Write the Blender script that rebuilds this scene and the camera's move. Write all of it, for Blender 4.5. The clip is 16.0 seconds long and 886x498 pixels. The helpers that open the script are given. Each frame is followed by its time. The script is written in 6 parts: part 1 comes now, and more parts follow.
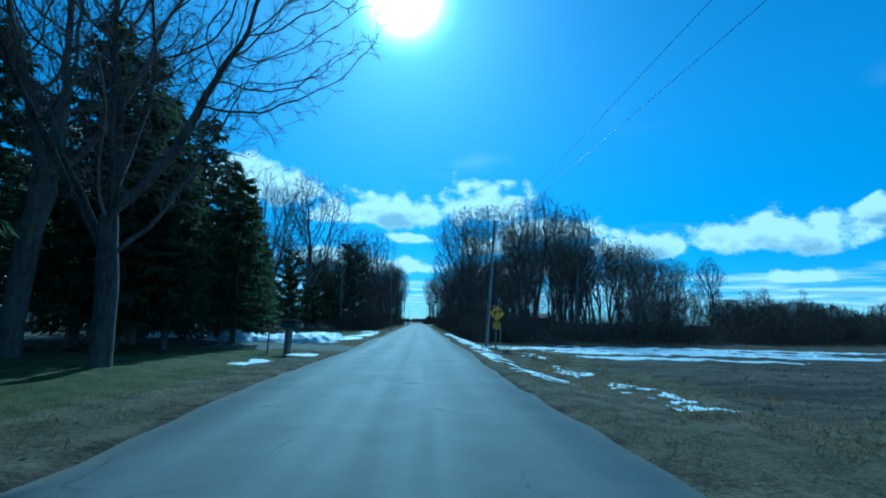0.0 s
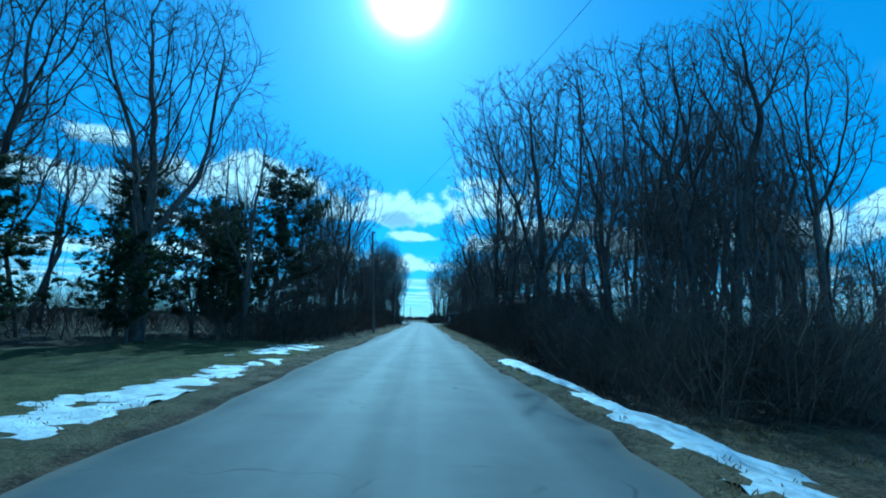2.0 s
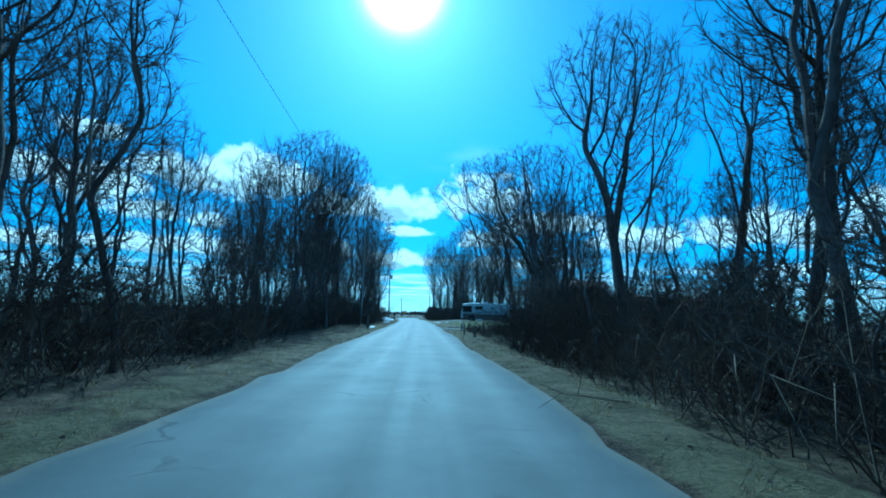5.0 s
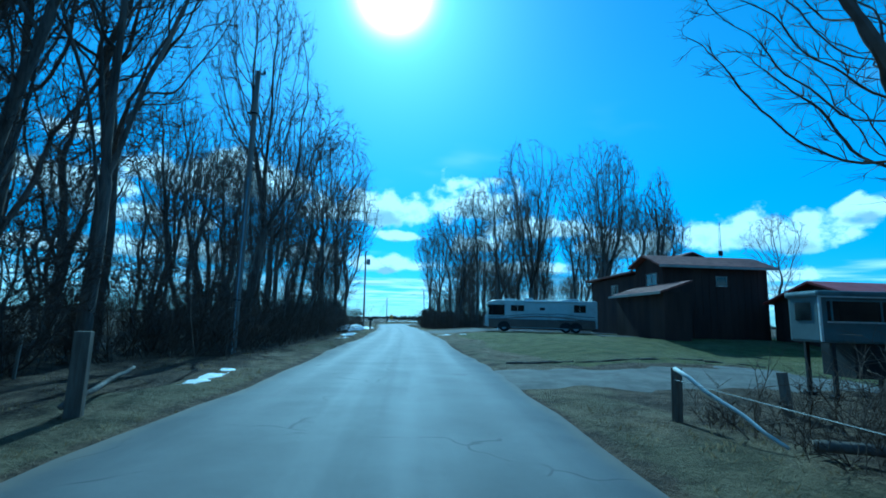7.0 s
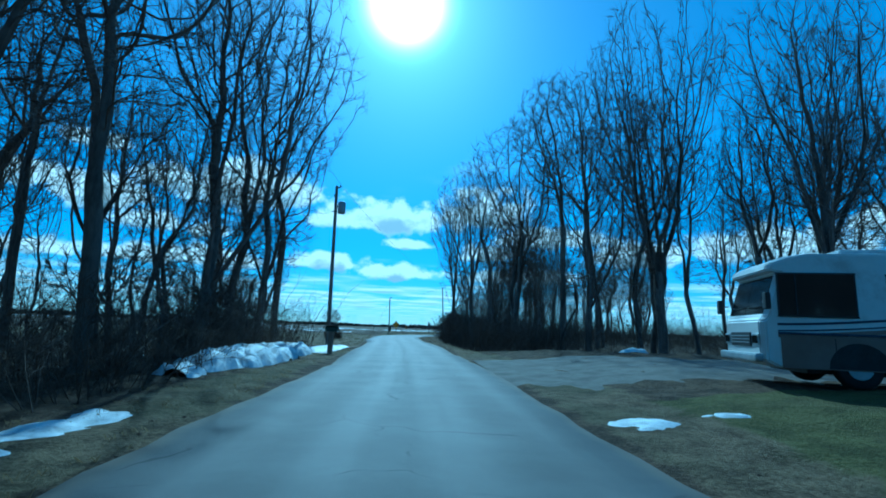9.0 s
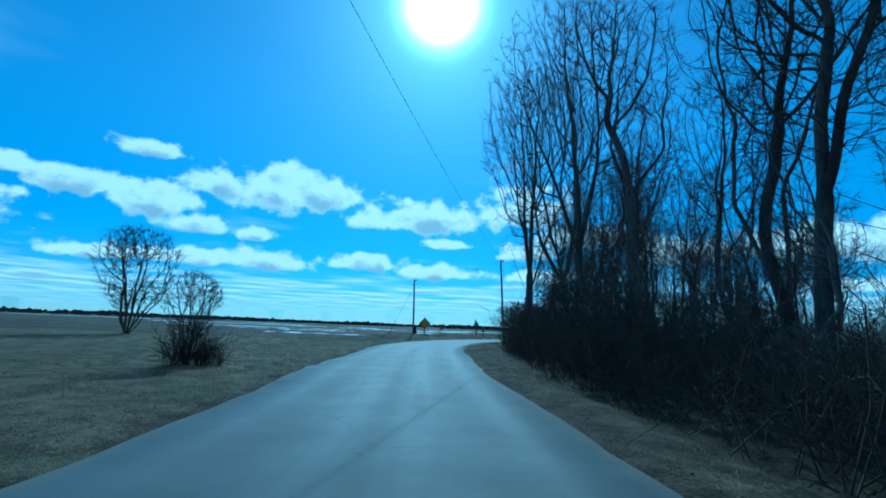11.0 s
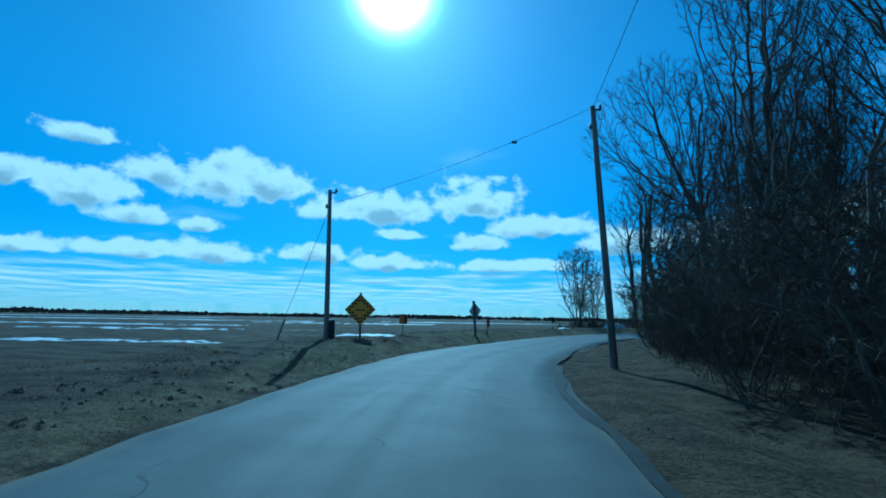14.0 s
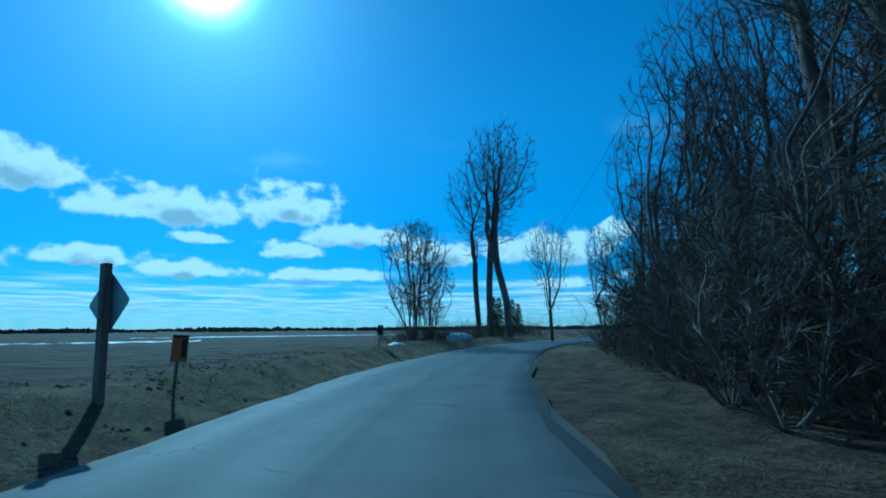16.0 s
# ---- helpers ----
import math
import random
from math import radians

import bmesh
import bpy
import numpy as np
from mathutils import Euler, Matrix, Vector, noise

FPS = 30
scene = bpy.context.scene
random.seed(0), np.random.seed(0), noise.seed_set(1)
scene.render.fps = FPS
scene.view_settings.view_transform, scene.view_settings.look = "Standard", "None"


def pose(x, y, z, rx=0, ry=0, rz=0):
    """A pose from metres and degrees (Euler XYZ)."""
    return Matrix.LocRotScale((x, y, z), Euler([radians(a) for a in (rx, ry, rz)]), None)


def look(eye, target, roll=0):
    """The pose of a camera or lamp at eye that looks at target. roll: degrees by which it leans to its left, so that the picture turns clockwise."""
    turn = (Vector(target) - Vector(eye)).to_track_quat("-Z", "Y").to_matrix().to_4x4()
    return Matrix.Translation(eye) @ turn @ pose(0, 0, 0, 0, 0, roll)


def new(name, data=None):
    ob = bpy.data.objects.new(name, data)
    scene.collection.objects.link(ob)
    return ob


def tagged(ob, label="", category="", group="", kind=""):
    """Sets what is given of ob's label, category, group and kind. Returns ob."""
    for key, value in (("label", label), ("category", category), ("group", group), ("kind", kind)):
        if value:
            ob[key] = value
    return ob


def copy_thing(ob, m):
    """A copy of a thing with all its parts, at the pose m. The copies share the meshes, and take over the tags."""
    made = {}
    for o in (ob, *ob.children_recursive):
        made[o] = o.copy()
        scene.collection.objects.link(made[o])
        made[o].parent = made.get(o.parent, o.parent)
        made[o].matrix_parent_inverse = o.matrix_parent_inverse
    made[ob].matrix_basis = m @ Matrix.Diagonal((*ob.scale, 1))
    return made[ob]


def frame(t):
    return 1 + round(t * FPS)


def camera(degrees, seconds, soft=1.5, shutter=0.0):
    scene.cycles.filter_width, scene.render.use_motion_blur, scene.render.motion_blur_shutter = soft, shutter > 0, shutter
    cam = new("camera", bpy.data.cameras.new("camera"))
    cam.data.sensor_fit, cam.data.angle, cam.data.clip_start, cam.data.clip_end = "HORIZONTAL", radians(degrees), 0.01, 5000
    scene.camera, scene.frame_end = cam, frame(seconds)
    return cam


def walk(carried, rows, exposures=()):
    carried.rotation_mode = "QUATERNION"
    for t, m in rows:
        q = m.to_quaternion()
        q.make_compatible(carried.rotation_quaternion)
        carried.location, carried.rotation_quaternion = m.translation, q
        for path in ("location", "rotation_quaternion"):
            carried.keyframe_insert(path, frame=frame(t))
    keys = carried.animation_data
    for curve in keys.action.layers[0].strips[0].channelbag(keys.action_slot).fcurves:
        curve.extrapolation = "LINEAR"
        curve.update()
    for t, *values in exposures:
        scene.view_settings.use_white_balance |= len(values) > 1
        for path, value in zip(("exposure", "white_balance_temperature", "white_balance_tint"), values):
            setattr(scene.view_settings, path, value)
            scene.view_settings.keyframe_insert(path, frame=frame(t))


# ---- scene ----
from mathutils import kdtree

cam = camera(86.2, 16.0, soft=1.8)
PATH = [
    (0.00, pose(0.50, 0.00, 1.45, 98.69, -1.50, -2.77)),
    (0.50, pose(0.50, 8.52, 1.45, 98.69, -1.50, -2.63)),
    (1.00, pose(0.50, 17.54, 1.45, 98.61, -1.50, -2.56)),
    (1.50, pose(0.50, 26.85, 1.45, 98.48, -1.50, -2.56)),
    (2.00, pose(0.50, 36.29, 1.45, 98.47, -1.50, -2.42)),
    (2.50, pose(0.50, 45.78, 1.45, 98.40, -1.50, -2.42)),
    (3.00, pose(0.50, 55.27, 1.45, 98.20, -1.50, -2.42)),
    (3.50, pose(0.50, 64.75, 1.45, 98.07, -1.50, -2.56)),
    (4.00, pose(0.50, 74.22, 1.45, 97.87, -1.50, -2.63)),
    (6.50, pose(0.49, 121.45, 1.45, 97.90, -1.50, -3.92)),
    (7.00, pose(0.45, 130.87, 1.45, 98.45, -1.50, -4.14)),
    (7.50, pose(0.39, 140.28, 1.45, 98.87, -1.60, -4.18)),
    (8.00, pose(0.30, 149.69, 1.45, 99.23, -1.80, -4.10)),
    (8.50, pose(0.18, 158.99, 1.45, 99.44, -2.00, -3.88)),
    (9.00, pose(0.00, 168.09, 1.45, 99.48, -2.20, -3.04)),
    (10.25, pose(0.00, 190.30, 1.45, 99.40, -2.10, -0.30)),
    (11.50, pose(-0.73, 208.52, 1.45, 99.14, -1.89, 2.61)),
    (12.00, pose(-1.16, 213.92, 1.45, 98.86, -1.40, 3.02)),
    (12.50, pose(-1.59, 219.39, 1.45, 98.73, -1.48, 3.00)),
    (13.00, pose(-1.94, 224.98, 1.45, 98.46, -1.53, 2.31)),
    (13.50, pose(-2.06, 230.63, 1.45, 98.23, -1.10, 0.04)),
    (14.00, pose(-1.78, 236.26, 1.45, 98.23, -0.95, -3.82)),
    (14.50, pose(-1.07, 241.83, 1.45, 98.37, -0.53, -8.57)),
    (15.00, pose(0.02, 247.26, 1.45, 98.76, -0.21, -14.12)),
    (15.50, pose(1.66, 252.53, 1.45, 99.10, 0.77, -20.03)),
    (16.00, pose(3.86, 257.55, 1.45, 99.53, 0.38, -25.91)),
]
walk(cam, PATH, exposures=[(t, e, 3560, -30) for t, e in ((0.0, -0.1), (1.0, -0.05), (2.0, 0.13), (3.0, 0.32), (4.0, 0.38), (6.3, 0.35), (7.5, 0.15), (9.0, 0.05), (11.5, -0.2), (13.0, -0.28), (16.0, -0.3))])

# ---- light: low late-winter sun straight ahead, clear sky with fair-weather clouds ----
SUN_EL, SUN_AZ = 36.5, -3.4   # degrees; azimuth from +y towards +x
sun_dir = Vector((math.sin(radians(SUN_AZ)) * math.cos(radians(SUN_EL)),
                  math.cos(radians(SUN_AZ)) * math.cos(radians(SUN_EL)), math.sin(radians(SUN_EL))))
lamp = bpy.data.lights.new("sun", "SUN")
lamp.energy, lamp.angle, lamp.color = 3.0, radians(0.55), (1.0, 0.95, 0.87)
sun_ob = new("sun", lamp)
sun_ob.matrix_world = look((0, 0, 60), Vector((0, 0, 60)) - sun_dir)

# cumulus: azimuth, elevation, half width, half height in degrees
CLOUDS = [(-34.6, 16.9, 2.6, 1.0), (-46.0, 12.8, 2.4, 0.9), (-41.3, 12.3, 3.3, 1.6), (-34.0, 11.6, 4.1, 2.2), (-29.9, 9.8, 3.3, 1.4), (-27.5, 14.4, 3.6, 1.8),
          (-22.4, 14.1, 5.6, 2.9), (-16.7, 14.4, 4.2, 2.1), (-24.1, 9.4, 2.5, 1.0), (-10.9, 12.0, 3.3, 1.6), (-2.9, 12.5, 4.7, 2.1), (-1.3, 9.7, 2.9, 0.6),
          (-39.2, 5.9, 3.4, 0.9), (-31.3, 6.2, 4.0, 1.0), (-22.8, 6.5, 4.4, 1.5), (-11.0, 7.0, 4.6, 1.1), (-3.1, 6.2, 4.8, 1.1), (7.7, 13.6, 4.6, 2.8),
          (15.9, 10.6, 6.1, 1.5), (7.6, 8.8, 3.0, 1.1), (10.7, 6.1, 6.1, 0.9), (37.9, 8.9, 6.8, 2.2), (46.1, 10.8, 1.8, 1.0), (39.5, 5.0, 3.2, 0.8),
          (-52, 9, 7, 2.5), (25, 8.5, 5, 1.6)]


def node(tree, kind, **inputs):
    n = tree.nodes.new(kind)
    for key, value in inputs.items():
        if key.startswith("i"):
            sock = n.inputs[int(key[1:])]
            if isinstance(value, bpy.types.NodeSocket):
                tree.links.new(value, sock)
            else:
                sock.default_value = value
    return n


def calc(tree, op, a, b=0.0, c=0.0, clamp=False):
    n = node(tree, "ShaderNodeMath", i0=a, i1=b, i2=c)
    n.operation, n.use_clamp = op, clamp
    return n.outputs[0]


def vcalc(tree, op, a, b=None, c=None):
    n = tree.nodes.new("ShaderNodeVectorMath")
    n.operation = op
    for i, v in enumerate((a, b, c)):
        if v is None:
            continue
        if isinstance(v, bpy.types.NodeSocket):
            tree.links.new(v, n.inputs[i])
        else:
            n.inputs[i].default_value = v
    return n


def ramp01(tree, value, lo, hi, a=0.0, b=1.0, kind="SMOOTHSTEP"):
    n = node(tree, "ShaderNodeMapRange", i0=value, i1=lo, i2=hi, i3=a, i4=b)
    n.interpolation_type = kind
    return n.outputs[0]


def mixc(tree, fac, a, b, blend="MIX"):
    n = tree.nodes.new("ShaderNodeMix")
    n.data_type, n.blend_type = "RGBA", blend
    for i, v in ((0, fac), (6, a), (7, b)):
        if isinstance(v, bpy.types.NodeSocket):
            tree.links.new(v, n.inputs[i])
        else:
            n.inputs[i].default_value = v if i == 0 else (*v, 1) if len(v) == 3 else v
    return n.outputs[2]


def fbm(tree, vec, scale, detail=5.0, rough=0.55, dist=0.0):
    n = node(tree, "ShaderNodeTexNoise", i2=scale, i3=detail, i4=rough)
    n.inputs["Distortion"].default_value = dist
    tree.links.new(vec, n.inputs["Vector"])
    return n.outputs[0]


def build_world():
    world = bpy.data.worlds.new("sky")
    scene.world = world
    world.use_nodes = True
    t = world.node_tree
    t.nodes.clear()
    sky = t.nodes.new("ShaderNodeTexSky")
    sky.sky_type, sky.sun_disc = "NISHITA", False
    sky.sun_elevation, sky.sun_rotation = radians(SUN_EL), radians(SUN_AZ)
    sky.air_density, sky.dust_density, sky.ozone_density, sky.altitude = 1.0, 0.05, 4.0, 200
    way = vcalc(t, "NORMALIZE", t.nodes.new("ShaderNodeTexCoord").outputs["Generated"]).outputs[0]
    sep = node(t, "ShaderNodeSeparateXYZ", i0=way)
    az = calc(t, "DEGREES", calc(t, "ARCTAN2", sep.outputs[0], sep.outputs[1]))
    el = calc(t, "DEGREES", calc(t, "ARCSINE", sep.outputs[2]))
    wob = fbm(t, vcalc(t, "MULTIPLY", way, (1.0, 1.0, 1.7)).outputs[0], 11.0, 7.0, 0.62)
    wob2 = fbm(t, way, 34.0, 4.0, 0.6)

    cells = t.nodes.new("ShaderNodeTexVoronoi")
    cells.feature = "SMOOTH_F1"
    t.links.new(way, cells.inputs["Vector"])
    cells.inputs["Scale"].default_value = 30.0
    billow = calc(t, "MULTIPLY", calc(t, "SUBTRACT", 0.42, cells.outputs["Distance"]), 0.9)

    def density(lift):
        comb = node(t, "ShaderNodeCombineXYZ", i0=az, i1=calc(t, "ADD", el, lift), i2=0.0).outputs[0]
        low = None
        for a, e, w, h in CLOUDS:
            q = vcalc(t, "MULTIPLY_ADD", comb, (1 / w, 1 / h, 0), (-a / w, -e / h, 0)).outputs[0]
            q = vcalc(t, "MAXIMUM", q, vcalc(t, "MULTIPLY", q, (-1.0, -1.7, 1.0)).outputs[0]).outputs[0]   # flatter below than above
            d = vcalc(t, "LENGTH", q).outputs["Value"]
            low = d if low is None else calc(t, "SMOOTH_MIN", low, d, 0.25)
        # flat strata near the horizon, as in a receding cloud field
        rise = calc(t, "MAXIMUM", calc(t, "ADD", sep.outputs[2], lift * 0.006), 0.02)
        flat = node(t, "ShaderNodeCombineXYZ", i0=calc(t, "DIVIDE", sep.outputs[0], rise),
                    i1=calc(t, "DIVIDE", sep.outputs[1], rise), i2=0.0).outputs[0]
        strata = calc(t, "ADD", fbm(t, flat, 0.5, 4.0, 0.5), ramp01(t, el, 2.0, 8.5, 0.05, -0.2))
        puff = calc(t, "SUBTRACT", 1.3, low)
        puff = calc(t, "ADD", puff, calc(t, "MULTIPLY", calc(t, "SUBTRACT", wob, 0.5), 2.3))
        puff = calc(t, "ADD", puff, calc(t, "MULTIPLY", calc(t, "SUBTRACT", wob2, 0.5), 1.0))
        puff = calc(t, "ADD", puff, billow)
        return puff, strata

    puff, strata = density(0.0)
    puff_up, strata_up = density(0.8)
    veil = calc(t, "MULTIPLY", ramp01(t, strata, 0.36, 0.66), ramp01(t, el, 0.6, 3.0, 0.35, 0.9))
    dens = calc(t, "MAXIMUM", ramp01(t, puff, -0.02, 0.5), veil)
    # thick cloud above: grey base
    thick = calc(t, "MAXIMUM", ramp01(t, puff_up, 0.45, 1.25), calc(t, "MULTIPLY", ramp01(t, strata_up, 0.52, 0.66), calc(t, "MULTIPLY", veil, ramp01(t, puff, 0.3, 0.0))))
    cloud = mixc(t, calc(t, "MULTIPLY", thick, 0.85), (9.6, 8.8, 8.2), (3.9, 4.2, 4.5))
    # deep winter air: less milky towards the horizon
    clear = mixc(t, 1.0, sky.outputs[0], node(t, "ShaderNodeCombineXYZ", i0=ramp01(t, el, 0.0, 28.0, 0.50, 1.0), i1=ramp01(t, el, 0.0, 28.0, 0.62, 1.0),
                                              i2=ramp01(t, el, 0.0, 28.0, 0.78, 1.0)).outputs[0], "MULTIPLY")
    col = mixc(t, calc(t, "MULTIPLY", dens, 0.93), clear, cloud)
    # aureole of the sun
    dot = vcalc(t, "DOT_PRODUCT", way, tuple(sun_dir)).outputs["Value"]
    ang = calc(t, "DEGREES", calc(t, "ARCCOSINE", calc(t, "MINIMUM", dot, 0.99999)))
    core = calc(t, "MULTIPLY", calc(t, "POWER", 2.718, calc(t, "MULTIPLY", calc(t, "MULTIPLY", ang, ang), -0.155)), 190.0)
    halo = calc(t, "MULTIPLY", calc(t, "POWER", 2.718, calc(t, "MULTIPLY", ang, -0.13)), 9.0)
    glow = node(t, "ShaderNodeCombineXYZ", i0=calc(t, "MULTIPLY", halo, 0.9), i1=halo, i2=halo).outputs[0]
    col = mixc(t, 1.0, col, glow, "ADD")
    core_rgb = node(t, "ShaderNodeCombineXYZ", i0=core, i1=core, i2=core).outputs[0]
    col = mixc(t, 1.0, col, core_rgb, "ADD")
    bg = node(t, "ShaderNodeBackground", i0=col, i1=0.1)
    out = t.nodes.new("ShaderNodeOutputWorld")
    t.links.new(bg.outputs[0], out.inputs[0])


build_world()

# ---- materials ----
def material(name, build, bump=None):
    m = bpy.data.materials.new(name)
    m.use_nodes = True
    t = m.node_tree
    b = t.nodes["Principled BSDF"]
    build(t, b)
    return m


def put(t, value, sock):
    if isinstance(value, bpy.types.NodeSocket):
        t.links.new(value, sock)
    else:
        sock.default_value = value


def add_bump(t, b, height, strength, distance):
    n = t.nodes.new("ShaderNodeBump")
    n.inputs["Strength"].default_value, n.inputs["Distance"].default_value = strength, distance
    t.links.new(height, n.inputs["Height"])
    t.links.new(n.outputs[0], b.inputs["Normal"])


def grained(name, dark, light, scale=6.0, rough=0.8, bump=0.4, dist=0.01, stretch=(1, 1, 1), metal=0.0, spread=0.12, spec=0.3, stain=None):
    """A surface of two tones: coarse blotches and fine grain, varied a little from object to object."""
    def build(t, b):
        vec = t.nodes.new("ShaderNodeTexCoord").outputs["Object"]
        vec = vcalc(t, "MULTIPLY", vec, stretch).outputs[0]
        info = t.nodes.new("ShaderNodeObjectInfo")
        vec = vcalc(t, "ADD", vec, info.outputs["Location"]).outputs[0]
        coarse, fine = fbm(t, vec, scale * 0.18, 3.0), fbm(t, vec, scale, 6.0, 0.65)
        fac = calc(t, "ADD", calc(t, "MULTIPLY", coarse, 0.55), calc(t, "MULTIPLY", fine, 0.45))
        col = mixc(t, ramp01(t, fac, 0.32, 0.68), dark, light)
        if stain:
            col = mixc(t, calc(t, "MULTIPLY", ramp01(t, fbm(t, vec, scale * 0.4, 6.0, 0.7), 0.52, 0.7), 0.7), col, stain)
        hsv = node(t, "ShaderNodeHueSaturation", i4=col)
        t.links.new(ramp01(t, info.outputs["Random"], 0, 1, 1 - spread, 1 + spread, "LINEAR"), hsv.inputs["Value"])
        t.links.new(hsv.outputs[0], b.inputs["Base Color"])
        b.inputs["Metallic"].default_value = metal
        b.inputs["Specular IOR Level"].default_value = spec
        put(t, ramp01(t, fine, 0.3, 0.7, max(rough - 0.1, 0.02), min(rough + 0.1, 1.0)), b.inputs["Roughness"])
        if bump:
            add_bump(t, b, fine, bump, dist)
    return material(name, build)


def ground_build(t, b):
    pos = t.nodes.new("ShaderNodeNewGeometry").outputs["Position"]
    zone = t.nodes.new("ShaderNodeVertexColor")
    zone.layer_name = "zone"
    z = node(t, "ShaderNodeSeparateColor", i0=zone.outputs[0])
    big, mid, fine = fbm(t, pos, 0.16, 4.0), fbm(t, pos, 1.3, 5.0, 0.65), fbm(t, pos, 14.0, 5.0, 0.7)
    blade = fbm(t, vcalc(t, "MULTIPLY", pos, (1.0, 0.35, 1.0)).outputs[0], 55.0, 3.0, 0.7)
    jig = calc(t, "MULTIPLY", calc(t, "SUBTRACT", mid, 0.5), 1.1)
    tone = calc(t, "ADD", calc(t, "MULTIPLY", fine, 0.5), calc(t, "MULTIPLY", mid, 0.5))
    litter = mixc(t, ramp01(t, tone, 0.40, 0.60), (0.045, 0.032, 0.02), (0.16, 0.115, 0.07))
    straw = mixc(t, ramp01(t, tone, 0.40, 0.60), (0.085, 0.062, 0.035), (0.27, 0.205, 0.12))
    straw = mixc(t, calc(t, "MULTIPLY", ramp01(t, big, 0.42, 0.62), 0.45), straw, (0.10, 0.10, 0.045))
    lawn = mixc(t, ramp01(t, tone, 0.40, 0.60), (0.075, 0.075, 0.022), (0.18, 0.165, 0.055))
    lawn = mixc(t, calc(t, "MULTIPLY", ramp01(t, big, 0.5, 0.68), 0.6), lawn, (0.21, 0.18, 0.09))
    row = fbm(t, vcalc(t, "MULTIPLY", pos, (0.12, 1.0, 1.0)).outputs[0], 1.1, 4.0, 0.6)
    soil = mixc(t, ramp01(t, calc(t, "ADD", calc(t, "MULTIPLY", row, 0.6), calc(t, "MULTIPLY", fine, 0.4)), 0.38, 0.62),
                (0.05, 0.037, 0.026), (0.17, 0.13, 0.085))
    col = litter
    for k, c in ((0, lawn), (1, straw), (2, soil)):
        col = mixc(t, ramp01(t, calc(t, "ADD", z.outputs[k], jig), 0.35, 0.65), col, c)
    col = mixc(t, calc(t, "MULTIPLY", ramp01(t, blade, 0.5, 0.75), 0.35), col, (0.27, 0.205, 0.125))
    t.links.new(col, b.inputs["Base Color"])
    b.inputs["Roughness"].default_value = 0.95
    b.inputs["Specular IOR Level"].default_value = 0.15
    add_bump(t, b, calc(t, "ADD", calc(t, "MULTIPLY", mid, 1.6), calc(t, "ADD", fine, calc(t, "MULTIPLY", blade, 0.5))), 1.0, 0.10)


def road_build(t, b):
    uv = t.nodes.new("ShaderNodeUVMap")
    uv.uv_map = "lane"
    s = node(t, "ShaderNodeSeparateXYZ", i0=uv.outputs[0])
    across, along = s.outputs[0], s.outputs[1]
    pos = t.nodes.new("ShaderNodeNewGeometry").outputs["Position"]
    streak = fbm(t, vcalc(t, "MULTIPLY", uv.outputs[0], (1.0, 0.035, 1.0)).outputs[0], 2.2, 5.0, 0.6)
    grit, blot = fbm(t, pos, 120.0, 4.0, 0.7), fbm(t, pos, 0.7, 5.0, 0.6)
    col = mixc(t, ramp01(t, calc(t, "ADD", calc(t, "MULTIPLY", grit, 0.45), calc(t, "MULTIPLY", blot, 0.55)), 0.3, 0.7),
               (0.06, 0.062, 0.064), (0.115, 0.115, 0.115))
    # paler wheel tracks either side of the middle of each lane
    track = None
    for c in (-2.15, -0.65, 0.65, 2.15):
        d = calc(t, "ABSOLUTE", calc(t, "SUBTRACT", across, c))
        w = ramp01(t, d, 0.0, 0.75, 1.0, 0.0)
        track = w if track is None else calc(t, "MAXIMUM", track, w)
    track = calc(t, "MULTIPLY", track, ramp01(t, streak, 0.35, 0.65, 0.2, 1.0))
    col = mixc(t, calc(t, "MULTIPLY", track, 0.14), col, (0.13, 0.135, 0.135))
    mid = calc(t, "MULTIPLY", ramp01(t, calc(t, "ABSOLUTE", across), 0.05, 0.22, 1.0, 0.0), ramp01(t, streak, 0.4, 0.6))
    col = mixc(t, calc(t, "MULTIPLY", mid, 0.35), col, (0.04, 0.04, 0.042))
    cells = t.nodes.new("ShaderNodeTexVoronoi")
    cells.feature = "DISTANCE_TO_EDGE"
    swirl = node(t, "ShaderNodeTexNoise", i0=pos, i2=0.9)
    warped = vcalc(t, "MULTIPLY_ADD", swirl.outputs[1], (1.6, 1.6, 0.0), pos).outputs[0]
    t.links.new(warped, cells.inputs["Vector"])
    cells.inputs["Scale"].default_value = 0.32
    crack = calc(t, "MULTIPLY", ramp01(t, cells.outputs[0], 0.003, 0.012, 1.0, 0.0), ramp01(t, blot, 0.5, 0.6))
    col = mixc(t, calc(t, "MULTIPLY", crack, 0.75), col, (0.03, 0.03, 0.032))
    edge = ramp01(t, calc(t, "ADD", calc(t, "ABSOLUTE", across), calc(t, "MULTIPLY", blot, 0.5)), 2.85, 3.2)
    col = mixc(t, calc(t, "MULTIPLY", edge, 0.75), col, (0.16, 0.135, 0.10))
    t.links.new(col, b.inputs["Base Color"])
    b.inputs["Specular IOR Level"].default_value = 0.3
    put(t, ramp01(t, calc(t, "ADD", track, calc(t, "MULTIPLY", blot, 0.5)), 0.1, 1.1, 0.74, 0.69), b.inputs["Roughness"])
    add_bump(t, b, grit, 0.5, 0.006)


